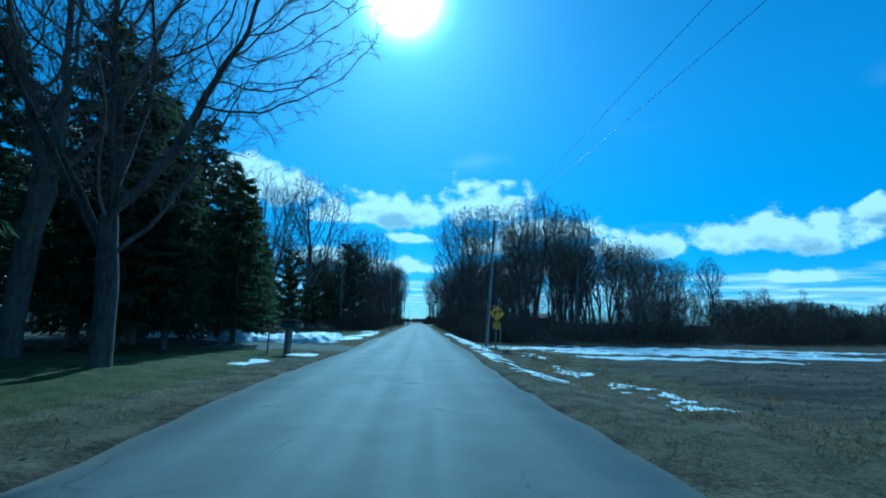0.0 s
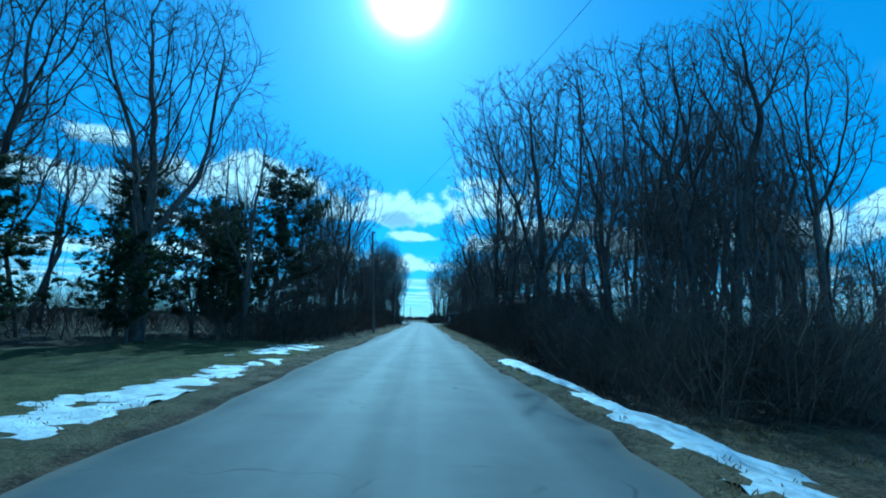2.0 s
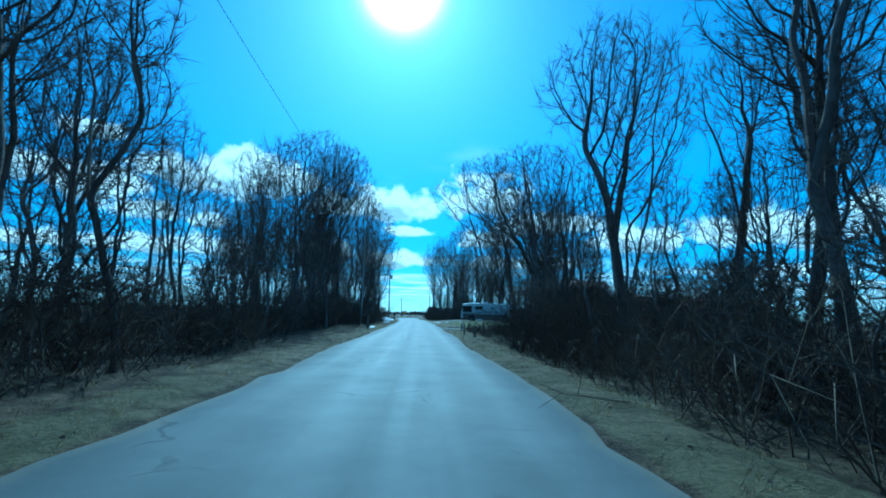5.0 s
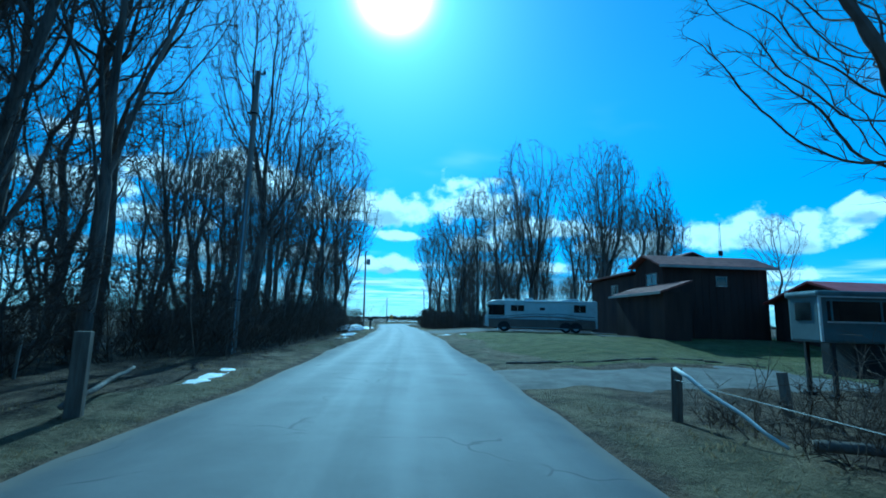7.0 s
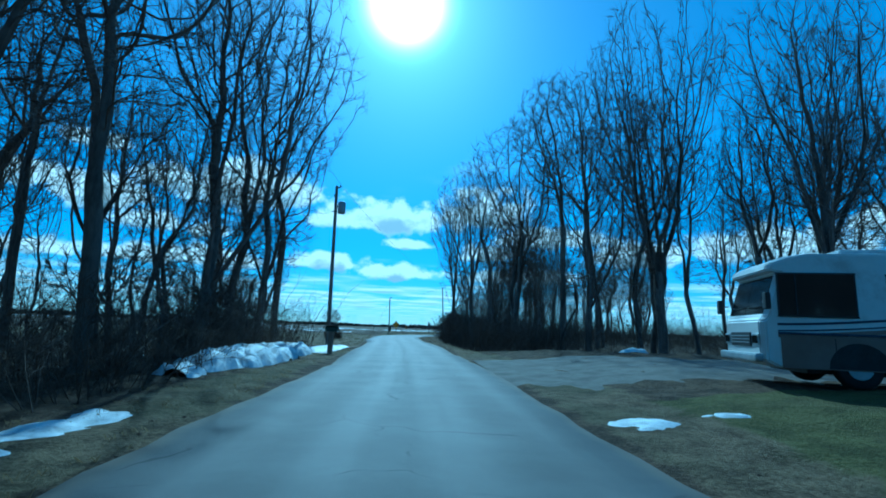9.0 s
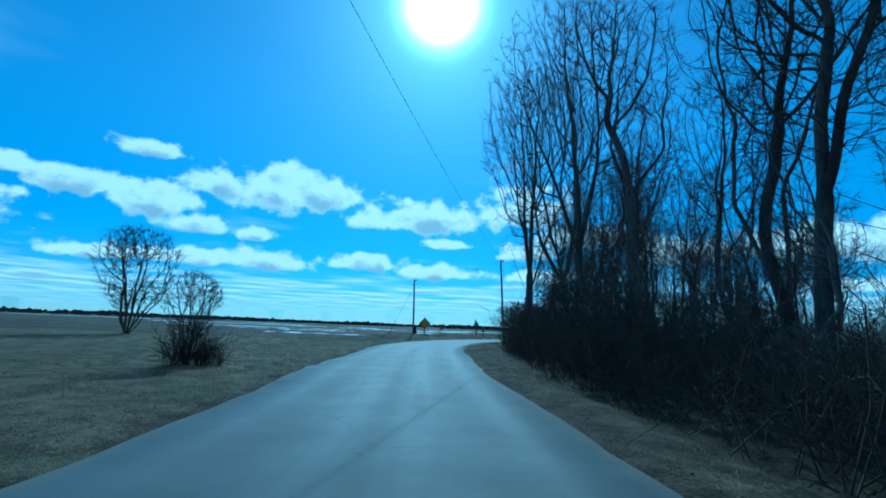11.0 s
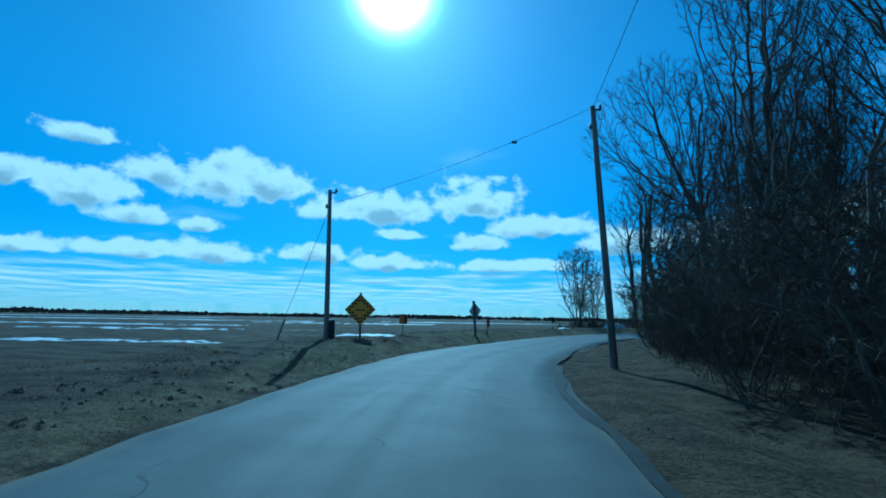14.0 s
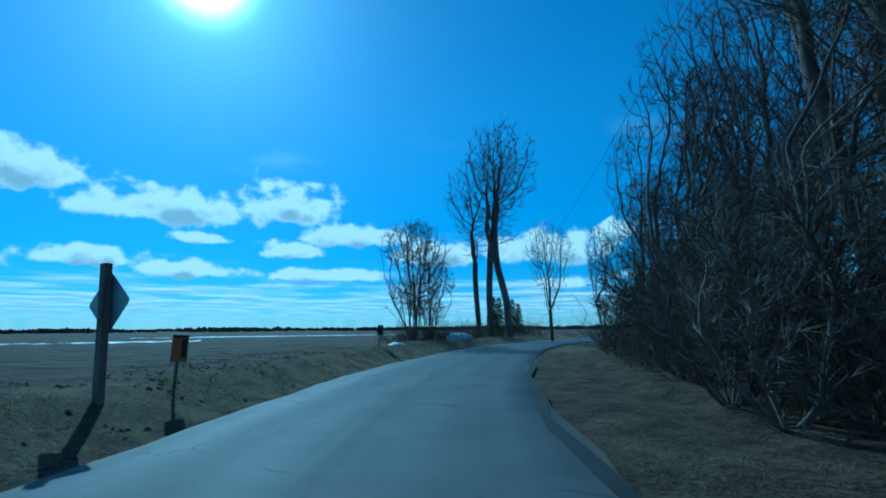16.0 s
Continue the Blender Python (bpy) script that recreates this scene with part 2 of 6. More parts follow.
def snow_build(t, b):
    pos = t.nodes.new("ShaderNodeNewGeometry").outputs["Position"]
    lump, fine = fbm(t, pos, 2.4, 6.0, 0.62), fbm(t, pos, 22.0, 5.0, 0.7)
    col = mixc(t, ramp01(t, lump, 0.36, 0.6), (0.55, 0.56, 0.57), (0.86, 0.88, 0.9))
    col = mixc(t, calc(t, "MULTIPLY", ramp01(t, fine, 0.56, 0.7), 0.55), col, (0.22, 0.2, 0.17))
    t.links.new(col, b.inputs["Base Color"])
    b.inputs["Roughness"].default_value = 0.6
    add_bump(t, b, calc(t, "ADD", lump, calc(t, "MULTIPLY", fine, 0.4)), 0.9, 0.07)


def glass_build(t, b):
    b.inputs["Base Color"].default_value = (0.012, 0.014, 0.016, 1)
    b.inputs["Roughness"].default_value = 0.06
    b.inputs["Specular IOR Level"].default_value = 0.45


def sign_build(color):
    def build(t, b):
        vec = t.nodes.new("ShaderNodeTexCoord").outputs["Object"]
        grime = fbm(t, vec, 5.0, 6.0, 0.7)
        dark = tuple(c * 0.6 for c in color)
        t.links.new(mixc(t, calc(t, "MULTIPLY", ramp01(t, grime, 0.45, 0.75), 0.6), color, dark), b.inputs["Base Color"])
        b.inputs["Roughness"].default_value = 0.42
    return build


ground_mat = material("ground_cover", ground_build)
road_mat = material("worn_asphalt", road_build)
snow_mat = material("old_snow", snow_build)
glass_mat = material("dark_glass", glass_build)
bark = grained("grey_bark", (0.065, 0.056, 0.048), (0.21, 0.18, 0.15), 9, 0.95, 0.9, 0.02, (1, 1, 0.3), spread=0.3, spec=0.1)
bark_dark = grained("dark_bark", (0.035, 0.03, 0.026), (0.12, 0.105, 0.09), 9, 0.95, 0.9, 0.02, (1, 1, 0.3), spread=0.2, spec=0.1)
bark_pale = grained("pale_bark", (0.10, 0.085, 0.07), (0.30, 0.27, 0.23), 7, 0.95, 0.8, 0.02, (1, 1, 0.4), spread=0.15, spec=0.1)
twig_mat = grained("twigs", (0.08, 0.062, 0.048), (0.20, 0.16, 0.13), 3, 0.95, 0.0, spread=0.3, spec=0.08)
brush_mat = grained("brushwood", (0.055, 0.042, 0.032), (0.17, 0.13, 0.095), 1.5, 0.95, 0.0, spec=0.08)
needle_mat = grained("conifer_needles", (0.055, 0.068, 0.036), (0.12, 0.135, 0.07), 2.2, 0.85, 0.0, spread=0.2, spec=0.2)
grass_mat = grained("dead_grass", (0.12, 0.09, 0.045), (0.34, 0.27, 0.15), 1.2, 0.95, 0.0, spec=0.1)
pole_wood = grained("weathered_pole", (0.13, 0.11, 0.09), (0.30, 0.27, 0.235), 12, 0.9, 0.6, 0.01, (1, 1, 0.08), spec=0.15)
post_wood = grained("grey_post", (0.10, 0.085, 0.065), (0.27, 0.235, 0.19), 14, 0.92, 0.6, 0.008, (1, 1, 0.12), spec=0.15)
steel = grained("galvanised_steel", (0.34, 0.35, 0.36), (0.5, 0.51, 0.52), 20, 0.5, 0.15, 0.002, metal=0.8)
black_iron = grained("black_metal", (0.015, 0.015, 0.016), (0.04, 0.04, 0.042), 12, 0.5, 0.2, 0.003)
yellow = material("sign_yellow", sign_build((0.85, 0.42, 0.015)))
black = material("sign_black", sign_build((0.012, 0.012, 0.013)))
orange = material("board_amber", sign_build((0.42, 0.17, 0.035)))
alu = grained("sign_back", (0.34, 0.35, 0.35), (0.46, 0.47, 0.47), 8, 0.5, 0.1, 0.002, metal=0.6)
siding = grained("brown_siding", (0.028, 0.017, 0.013), (0.07, 0.042, 0.03), 5, 0.85, 0.3, 0.01, (1, 1, 0.15))
shingle = grained("red_brown_shingles", (0.10, 0.045, 0.035), (0.22, 0.10, 0.075), 10, 0.9, 0.6, 0.01)
red_roof = grained("red_sheet_roof", (0.20, 0.045, 0.04), (0.34, 0.085, 0.07), 6, 0.6, 0.3, 0.006)
cap_grey = grained("dull_blue_grey_paint", (0.10, 0.125, 0.13), (0.19, 0.22, 0.225), 3, 0.5, 0.08, 0.003, stain=(0.08, 0.09, 0.09))
trim_mat = grained("faded_trim", (0.30, 0.26, 0.22), (0.45, 0.41, 0.36), 8, 0.7, 0.2, 0.004)
rv_white = grained("aged_white_fibreglass", (0.58, 0.58, 0.56), (0.72, 0.72, 0.70), 2, 0.38, 0.05, 0.002, stain=(0.42, 0.40, 0.37))
rv_tan = grained("tan_paint", (0.15, 0.115, 0.09), (0.225, 0.18, 0.145), 2, 0.4, 0.05, 0.002)
rv_blue = grained("navy_stripe", (0.02, 0.03, 0.06), (0.05, 0.06, 0.10), 2, 0.4, 0.0)
rubber = grained("tyre_rubber", (0.012, 0.012, 0.012), (0.035, 0.034, 0.033), 10, 0.85, 0.3, 0.004)
gravel = grained("driveway_gravel", (0.07, 0.063, 0.053), (0.165, 0.148, 0.125), 7, 0.95, 0.5, 0.012, stain=(0.07, 0.06, 0.05))
white_paint = grained("chipped_white_paint", (0.55, 0.54, 0.5), (0.78, 0.77, 0.73), 9, 0.7, 0.3, 0.004, stain=(0.3, 0.27, 0.22))
green_box = grained("green_enamel", (0.02, 0.035, 0.03), (0.05, 0.07, 0.06), 6, 0.5, 0.2, 0.003)
earth_mat = grained("brown_earth", (0.07, 0.052, 0.036), (0.22, 0.17, 0.115), 6, 0.95, 0.5, 0.02, spec=0.1)


def thin_leaf(m, share):
    """Thin blades and needles let part of the light through."""
    t = m.node_tree
    b, out = t.nodes["Principled BSDF"], t.nodes["Material Output"]
    tr = t.nodes.new("ShaderNodeBsdfTranslucent")
    t.links.new(b.inputs["Base Color"].links[0].from_socket, tr.inputs["Color"])
    mx = t.nodes.new("ShaderNodeMixShader")
    mx.inputs[0].default_value = share
    t.links.new(b.outputs[0], mx.inputs[1])
    t.links.new(tr.outputs[0], mx.inputs[2])
    t.links.new(mx.outputs[0], out.inputs["Surface"])


thin_leaf(grass_mat, 0.5)
thin_leaf(needle_mat, 0.5)

# ---- mesh helpers ----
def mesh_object(name, verts, faces, mat, smooth=False, parent=None):
    me = bpy.data.meshes.new(name)
    me.from_pydata(verts.tolist() if isinstance(verts, np.ndarray) else [tuple(v) for v in verts], [], faces)
    me.materials.append(mat)
    if smooth:
        me.polygons.foreach_set("use_smooth", [True] * len(me.polygons))
    me.update()
    ob = new(name, me)
    ob.parent = parent
    return ob


def part(name, bm, mat, parent, label=""):
    me = bpy.data.meshes.new(name)
    bm.to_mesh(me)
    bm.free()
    me.materials.append(mat)
    ob = new(name, me)
    ob.parent = parent
    return tagged(ob, label) if label else ob


def empty(name, m, label, category, group="", kind=""):
    ob = new(name)
    ob.empty_display_size = 0.3
    ob.matrix_world = m
    return tagged(ob, label, category, group, kind)


def box(bm, cx, cy, cz, sx, sy, sz, bevel=0.0, m=None):
    r = bmesh.ops.create_cube(bm, size=1.0)
    vs = r["verts"]
    for v in vs:
        v.co = Vector((v.co.x * sx + cx, v.co.y * sy + cy, v.co.z * sz + cz))
    if bevel:
        es = list({e for v in vs for e in v.link_edges})
        out = bmesh.ops.bevel(bm, geom=es, offset=bevel, segments=2, affect="EDGES", profile=0.6)
        vs = list({v for f in out["faces"] for v in f.verts} | {v for v in vs if v.is_valid})
    if m is not None:
        for v in vs:
            v.co = m @ v.co
    return vs


def boxed(*args, bevel=0.0):
    bm = bmesh.new()
    box(bm, *args, bevel=bevel)
    return bm


def tube(points, radii, sides, V, F, cap=False):
    """Adds a tapered tube along points to the lists V and F."""
    pts = [Vector(p) for p in points]
    base, n = len(V), len(pts)
    ref = Vector((0.31, 0.87, 0.13)) if abs((pts[-1] - pts[0]).normalized().y) < 0.9 else Vector((1, 0, 0.1))
    for i, p in enumerate(pts):
        d = (pts[min(i + 1, n - 1)] - pts[max(i - 1, 0)]).normalized()
        u = d.cross(ref).normalized()
        w = d.cross(u)
        if i == n - 1 and not cap:
            V.append(tuple(p))
        else:
            for k in range(sides):
                a = math.tau * k / sides
                V.append(tuple(p + (u * math.cos(a) + w * math.sin(a)) * radii[i]))
    for i in range(n - 1):
        a = base + i * sides
        if i == n - 2 and not cap:
            F.extend((a + k, a + (k + 1) % sides, a + sides) for k in range(sides))
        else:
            F.extend((a + k, a + (k + 1) % sides, a + sides + (k + 1) % sides, a + sides + k) for k in range(sides))
    if cap:
        F.append(tuple(base + (n - 1) * sides + k for k in range(sides)))


def sticks(P, R, base=0):
    """Many three-sided tapering stems at once: P of shape (stems, points, 3), R of (stems, points); gives vertices and faces."""
    n, k = P.shape[:2]
    d = P[:, -1] - P[:, 0]
    ref = np.where((np.abs(d[:, 2]) > 0.8 * np.linalg.norm(d, axis=1))[:, None], np.array([1.0, 0.2, 0.0]), np.array([0.1, 0.2, 1.0]))
    u = np.cross(d, ref)
    u /= np.linalg.norm(u, axis=1)[:, None] + 1e-9
    w = np.cross(d, u)
    w /= np.linalg.norm(w, axis=1)[:, None] + 1e-9
    rings = [P[:, j, None] + R[:, j, None, None] * (u[:, None] * np.cos(a)[:, None] + w[:, None] * np.sin(a)[:, None])
             for a in (np.arange(3) * 2.0944,) for j in range(k - 1)]
    V = np.concatenate(rings + [P[:, -1:]], 1)
    m = 3 * (k - 1) + 1
    F = []
    for j in range(k - 2):
        for c in range(3):
            e = (c + 1) % 3
            F += [(3 * j + c, 3 * j + e, 3 * j + 3 + e), (3 * j + c, 3 * j + 3 + e, 3 * j + 3 + c)]
    F += [(m - 4 + c, m - 4 + (c + 1) % 3, m - 1) for c in range(3)]
    F = np.array(F)[None] + (np.arange(n) * m)[:, None, None] + base
    return V.reshape(-1, 3), F.reshape(-1, 3)


def fan(d, low, high, rng):
    """For each way in d another one, turned off it by low to high radians."""
    d = d / (np.linalg.norm(d, axis=1)[:, None] + 1e-9)
    r = np.cross(d, rng.normal(0, 1, d.shape))
    r /= np.linalg.norm(r, axis=1)[:, None] + 1e-9
    a = rng.uniform(low, high, len(d))[:, None]
    return d * np.cos(a) + r * np.sin(a)


def prism(profile, y0, y1, axis="x"):
    """A closed prism: profile of (u, z) swept along the other horizontal axis."""
    n = len(profile)
    if axis == "x":
        V = [(u, y0, z) for u, z in profile] + [(u, y1, z) for u, z in profile]
    else:
        V = [(y0, u, z) for u, z in profile] + [(y1, u, z) for u, z in profile]
    F = [tuple(range(n))[::-1], tuple(range(n, 2 * n))] + [(i, (i + 1) % n, n + (i + 1) % n, n + i) for i in range(n)]
    bm = bmesh.new()
    vs = [bm.verts.new(v) for v in V]
    for f in F:
        bm.faces.new([vs[i] for i in f])
    bmesh.ops.recalc_face_normals(bm, faces=bm.faces)
    return bm


# ---- the road: straight, a slight bend to the left, then a bend to the right ----
KNOTS = [(0, -80), (0, -30), (0, 40), (0, 110), (0, 165), (-0.4, 188), (-1.3, 208), (-2.4, 222), (-2.7, 234), (-2.0, 243),
         (-0.2, 251), (2.6, 258), (7.2, 266.5), (13.5, 275.5), (19.5, 283), (26, 289.5), (36, 297.5), (60, 312), (110, 338), (200, 380)]


def centre_line(step=1.0):
    pts = []
    k = [Vector(p) for p in KNOTS]
    for i in range(len(k) - 1):
        p0, p1, p2, p3 = k[max(i - 1, 0)], k[i], k[i + 1], k[min(i + 2, len(k) - 1)]
        L = (p2 - p1).length
        m1 = (p2 - p0) * (L / max((p2 - p0).length, 1e-6))
        m2 = (p3 - p1) * (L / max((p3 - p1).length, 1e-6))
        n = max(2, int(L / step))
        for j in range(n):
            s = j / n
            pts.append(p1 * (2 * s**3 - 3 * s**2 + 1) + m1 * (s**3 - 2 * s**2 + s) + p2 * (3 * s**2 - 2 * s**3) + m2 * (s**3 - s**2))
    pts.append(k[-1])
    return np.array([tuple(p) for p in pts])


LINE = centre_line()
TANG = np.gradient(LINE, axis=0)
TANG /= np.linalg.norm(TANG, axis=1)[:, None]
RUN = np.concatenate([[0], np.cumsum(np.linalg.norm(np.diff(LINE, axis=0), axis=1))])


ROAD_TREE = kdtree.KDTree(len(LINE))
for _i, _p in enumerate(LINE):
    ROAD_TREE.insert((_p[0], _p[1], 0.0), _i)
ROAD_TREE.balance()


def off_road(x, y):
    """Signed distance from the road's middle: positive to the right."""
    x, y = np.atleast_1d(x).astype(float), np.atleast_1d(y).astype(float)
    near = np.array([ROAD_TREE.find((a, b, 0.0))[1] for a, b in zip(x.tolist(), y.tolist())])
    dx, dy = x - LINE[near, 0], y - LINE[near, 1]
    side = dx * TANG[near, 1] - dy * TANG[near, 0]
    return np.sign(side) * np.hypot(dx, dy)


def smooth01(x, a, b):
    s = np.clip((x - a) / (b - a), 0, 1)
    return s * s * (3 - 2 * s)


def height(x, y):
    """Height of the ground: flat by the road, a shallow ditch in the woods, a low rise at the house."""
    x, y = np.atleast_1d(x).astype(float), np.atleast_1d(y).astype(float)
    d = off_road(x, y)
    a = np.abs(d)
    z = -0.09 + 0.07 * smooth01(a, 3.0, 3.5)
    z += 0.05 * np.sin(x * 1.7 + 0.6 * np.sin(y * 0.9)) * np.sin(y * 1.3) * smooth01(a, 3.4, 5.0)
    z += 0.03 * np.sin(x * 4.1 + y * 2.3) * np.sin(y * 3.7 - x) * smooth01(a, 3.4, 4.2)
    wood_r = smooth01(y, 44, 52) * (1 - smooth01(y, 116, 126)) + smooth01(y, 198, 206)
    z -= 0.22 * wood_r * smooth01(d, 4.2, 5.2) * (1 - smooth01(d, 6.5, 9))
    z += 0.42 * smooth01(d, 4, 10) * smooth01(y, 142, 152) * (1 - smooth01(y, 196, 206))
    z -= 0.42 * smooth01(d, 3.5, 5.6) * smooth01(y, 5, 20) * (1 - smooth01(y, 50, 75))
    z += (0.52 + 0.05 * np.sin(x * 5.3 + 2 * np.sin(y * 3.1)) * np.sin(y * 4.7)) * smooth01(-d, 3.3, 4.9) * smooth01(y, 240, 254) * (1 - smooth01(-d, 7, 11))
    z -= 0.9 * smooth01(x, 10, 20) * smooth01(y, 136, 146) * (1 - smooth01(y, 157, 168))
    z += 0.32 * smooth01(d, 3.6, 6.5) * smooth01(y, 238, 250)
    far = smooth01(np.maximum(np.abs(x), np.abs(y - 140)), 180, 700)
    return z * (1 - far) + far * (-0.6)


def at(x, y):
    return float(height(x, y)[0])


def zones(x, y):
    """How much lawn, dry grass and bare soil there is; the rest is leaf litter, on the right verge also a stand-in for
    shade.
    """
    d = off_road(x, y)
    a = np.abs(d)
    wob = 1.4 * np.sin(x * 0.31 + 1.3 * np.sin(y * 0.17)) + 1.1 * np.sin(y * 0.43 + x * 0.11)
    lawn = smooth01(d, 3.2, 4.2) * smooth01(y, 146.5, 147.5) * (1 - smooth01(y, 178.8 - 0.3 * wob, 180 - 0.3 * wob)) * (1 - smooth01(x, 40, 44))
    lawn = np.maximum(lawn, 0.8 * smooth01(-d, 3.3, 4.2) * (1 - smooth01(-d, 12 + wob, 15 + wob)) * smooth01(y, -40, 0) * (1 - smooth01(y, 60, 72)))
    verge = 0.75 * (smooth01(a, 3.0, 3.3) - smooth01(a, 4.6 + 0.3 * wob, 5.6 + 0.3 * wob))
    field_l = smooth01(-d, 3.2, 3.6) * smooth01(y, 200 + wob, 206 + wob) * (1 - smooth01(-d, 34 + 4 * wob, 40 + 4 * wob))
    # less straw on the right: darker litter also paints in the woods' shade
    verge = verge * (1 - 0.6 * smooth01(d, 0, 2) * smooth01(y, 198, 208))
    straw = np.maximum(verge, field_l)
    straw = np.maximum(straw, smooth01(d, 3.2, 3.6) * smooth01(y, 272, 288) * 0.9)
    soil = smooth01(-d, 34 + 4 * wob, 40 + 4 * wob) * smooth01(y, 200, 206)
    soil = np.maximum(soil, smooth01(-d, 3.6, 6.5 + wob) * smooth01(y, 236, 248))
    soil = np.maximum(soil, smooth01(d, 8 + wob, 10 + wob) * (1 - smooth01(y, 44, 47)))
    soil = np.maximum(soil, smooth01(np.maximum(np.abs(x), np.abs(y - 140)), 160, 220))
    straw = np.maximum(straw, smooth01(d, 4, 5) * (1 - smooth01(d, 8 + wob, 10 + wob)) * (1 - smooth01(y, 44, 47)))
    return lawn, straw, soil


def build_ground():
    def axis(lo, hi, fine_lo, fine_hi, step, grow=1.28):
        vals = list(np.arange(fine_lo, fine_hi + 1e-6, step))
        for sgn, start, end in ((1, fine_hi, hi), (-1, fine_lo, lo)):
            s, v = step, start
            while (end - v) * sgn > 0:
                s *= grow
                v = v + sgn * s
                vals.append(v)
        return np.array(sorted(vals))
    xs = axis(-2600, 2600, -16, 22, 0.55, 1.16)
    ys = axis(-700, 3400, -8, 300, 0.8, 1.22)
    X, Y = np.meshgrid(xs, ys)
    x, y = X.ravel(), Y.ravel()
    z = height(x, y)
    nx = len(xs)
    V = np.stack([x, y, z], 1)
    F = [(j * nx + i, j * nx + i + 1, (j + 1) * nx + i + 1, (j + 1) * nx + i) for j in range(len(ys) - 1) for i in range(nx - 1)]
    ob = mesh_object("ground", V, F, ground_mat, smooth=True)
    att = ob.data.color_attributes.new("zone", "FLOAT_COLOR", "POINT")
    cols = np.ones((len(x), 4), dtype=np.float32)
    cols[:, 0], cols[:, 1], cols[:, 2] = zones(x, y)
    att.data.foreach_set("color", cols.ravel())
    tagged(ob, "winter ground of leaf litter, dead grass, lawn and bare soil", "ground", kind="structure")


def build_road():
    cross = [-3.05, -2.9, -2.0, -1.0, 0.0, 1.0, 2.0, 2.9, 3.05]
    V, F, uv = [], [], []
    n = len(cross)
    rng = np.random.default_rng(4)
    jl, jr = rng.normal(0, 0.05, len(LINE)), rng.normal(0, 0.05, len(LINE))
    for i, (p, t) in enumerate(zip(LINE, TANG)):
        nrm = np.array([t[1], -t[0]])
        for k, c in enumerate(cross):
            edge = (jl[i] if k < 2 else jr[i] if k > n - 3 else 0) + 0.12 * math.sin(RUN[i] * 0.31 + k) * (k in (0, 1, n - 2, n - 1))
            q = p + nrm * (c + edge)
            V.append((q[0], q[1], 0.0 - 0.012 * c * c * 0.4 + (-0.11 if k in (0, n - 1) else 0.03)))
            uv.append((c, RUN[i]))
    for i in range(len(LINE) - 1):
        for k in range(n - 1):
            a = i * n + k
            F.append((a, a + 1, a + n + 1, a + n))
    ob = mesh_object("road", V, F, road_mat, smooth=True)
    lay = ob.data.uv_layers.new(name="lane")
    idx = np.empty(len(ob.data.loops), dtype=np.int32)
    ob.data.loops.foreach_get("vertex_index", idx)
    lay.data.foreach_set("uv", np.array(uv, dtype=np.float32)[idx].ravel())
    tagged(ob, "worn grey asphalt road with paler wheel tracks", "road", kind="structure")


def strip(name, pts, width, mat, lift, label, category, seed=0):
    """A drive or track laid along pts, with ragged edges."""
    rng = np.random.default_rng(seed)
    P = [Vector(p) for p in pts]
    path = []
    for a, b in zip(P, P[1:]):
        n = max(2, int((b - a).length / 0.7))
        path += [a.lerp(b, i / n) for i in range(n)]
    path.append(P[-1])
    V, F = [], []
    for i, p in enumerate(path):
        d = (path[min(i + 1, len(path) - 1)] - path[max(i - 1, 0)]).normalized()
        nrm = Vector((d.y, -d.x))
        for k in range(7):
            u = (k / 6 - 0.5) * width + (rng.normal(0, 0.14) if k in (0, 6) else 0)
            q = p + nrm * u
            V.append((q.x, q.y, at(q.x, q.y) + (lift if k not in (0, 6) else -0.05)))
    F = [(i * 7 + k, i * 7 + k + 1, i * 7 + k + 8, i * 7 + k + 7) for i in range(len(path) - 1) for k in range(6)]
    return tagged(mesh_object(name, V, F, mat, smooth=True), label, category, kind="structure")


build_ground()
build_road()
strip("driveway", [(2.7, 143.6), (9, 143.9), (20, 145.5), (34, 150)], 4.6, gravel, 0.05, "grey gravel driveway to the brown house", "driveway", 1)
strip("driveway", [(2.7, 186.6), (8, 186.6), (14, 185.8), (30, 181)], 12.5, gravel, 0.05, "pale gravel parking drive beside the motorhome", "driveway", 2)
strip("driveway", [(-2.7, 24.5), (-8, 25.2), (-20, 28), (-34, 33)], 5.0, gravel, 0.045, "worn grey driveway with frozen ruts", "driveway", 3)


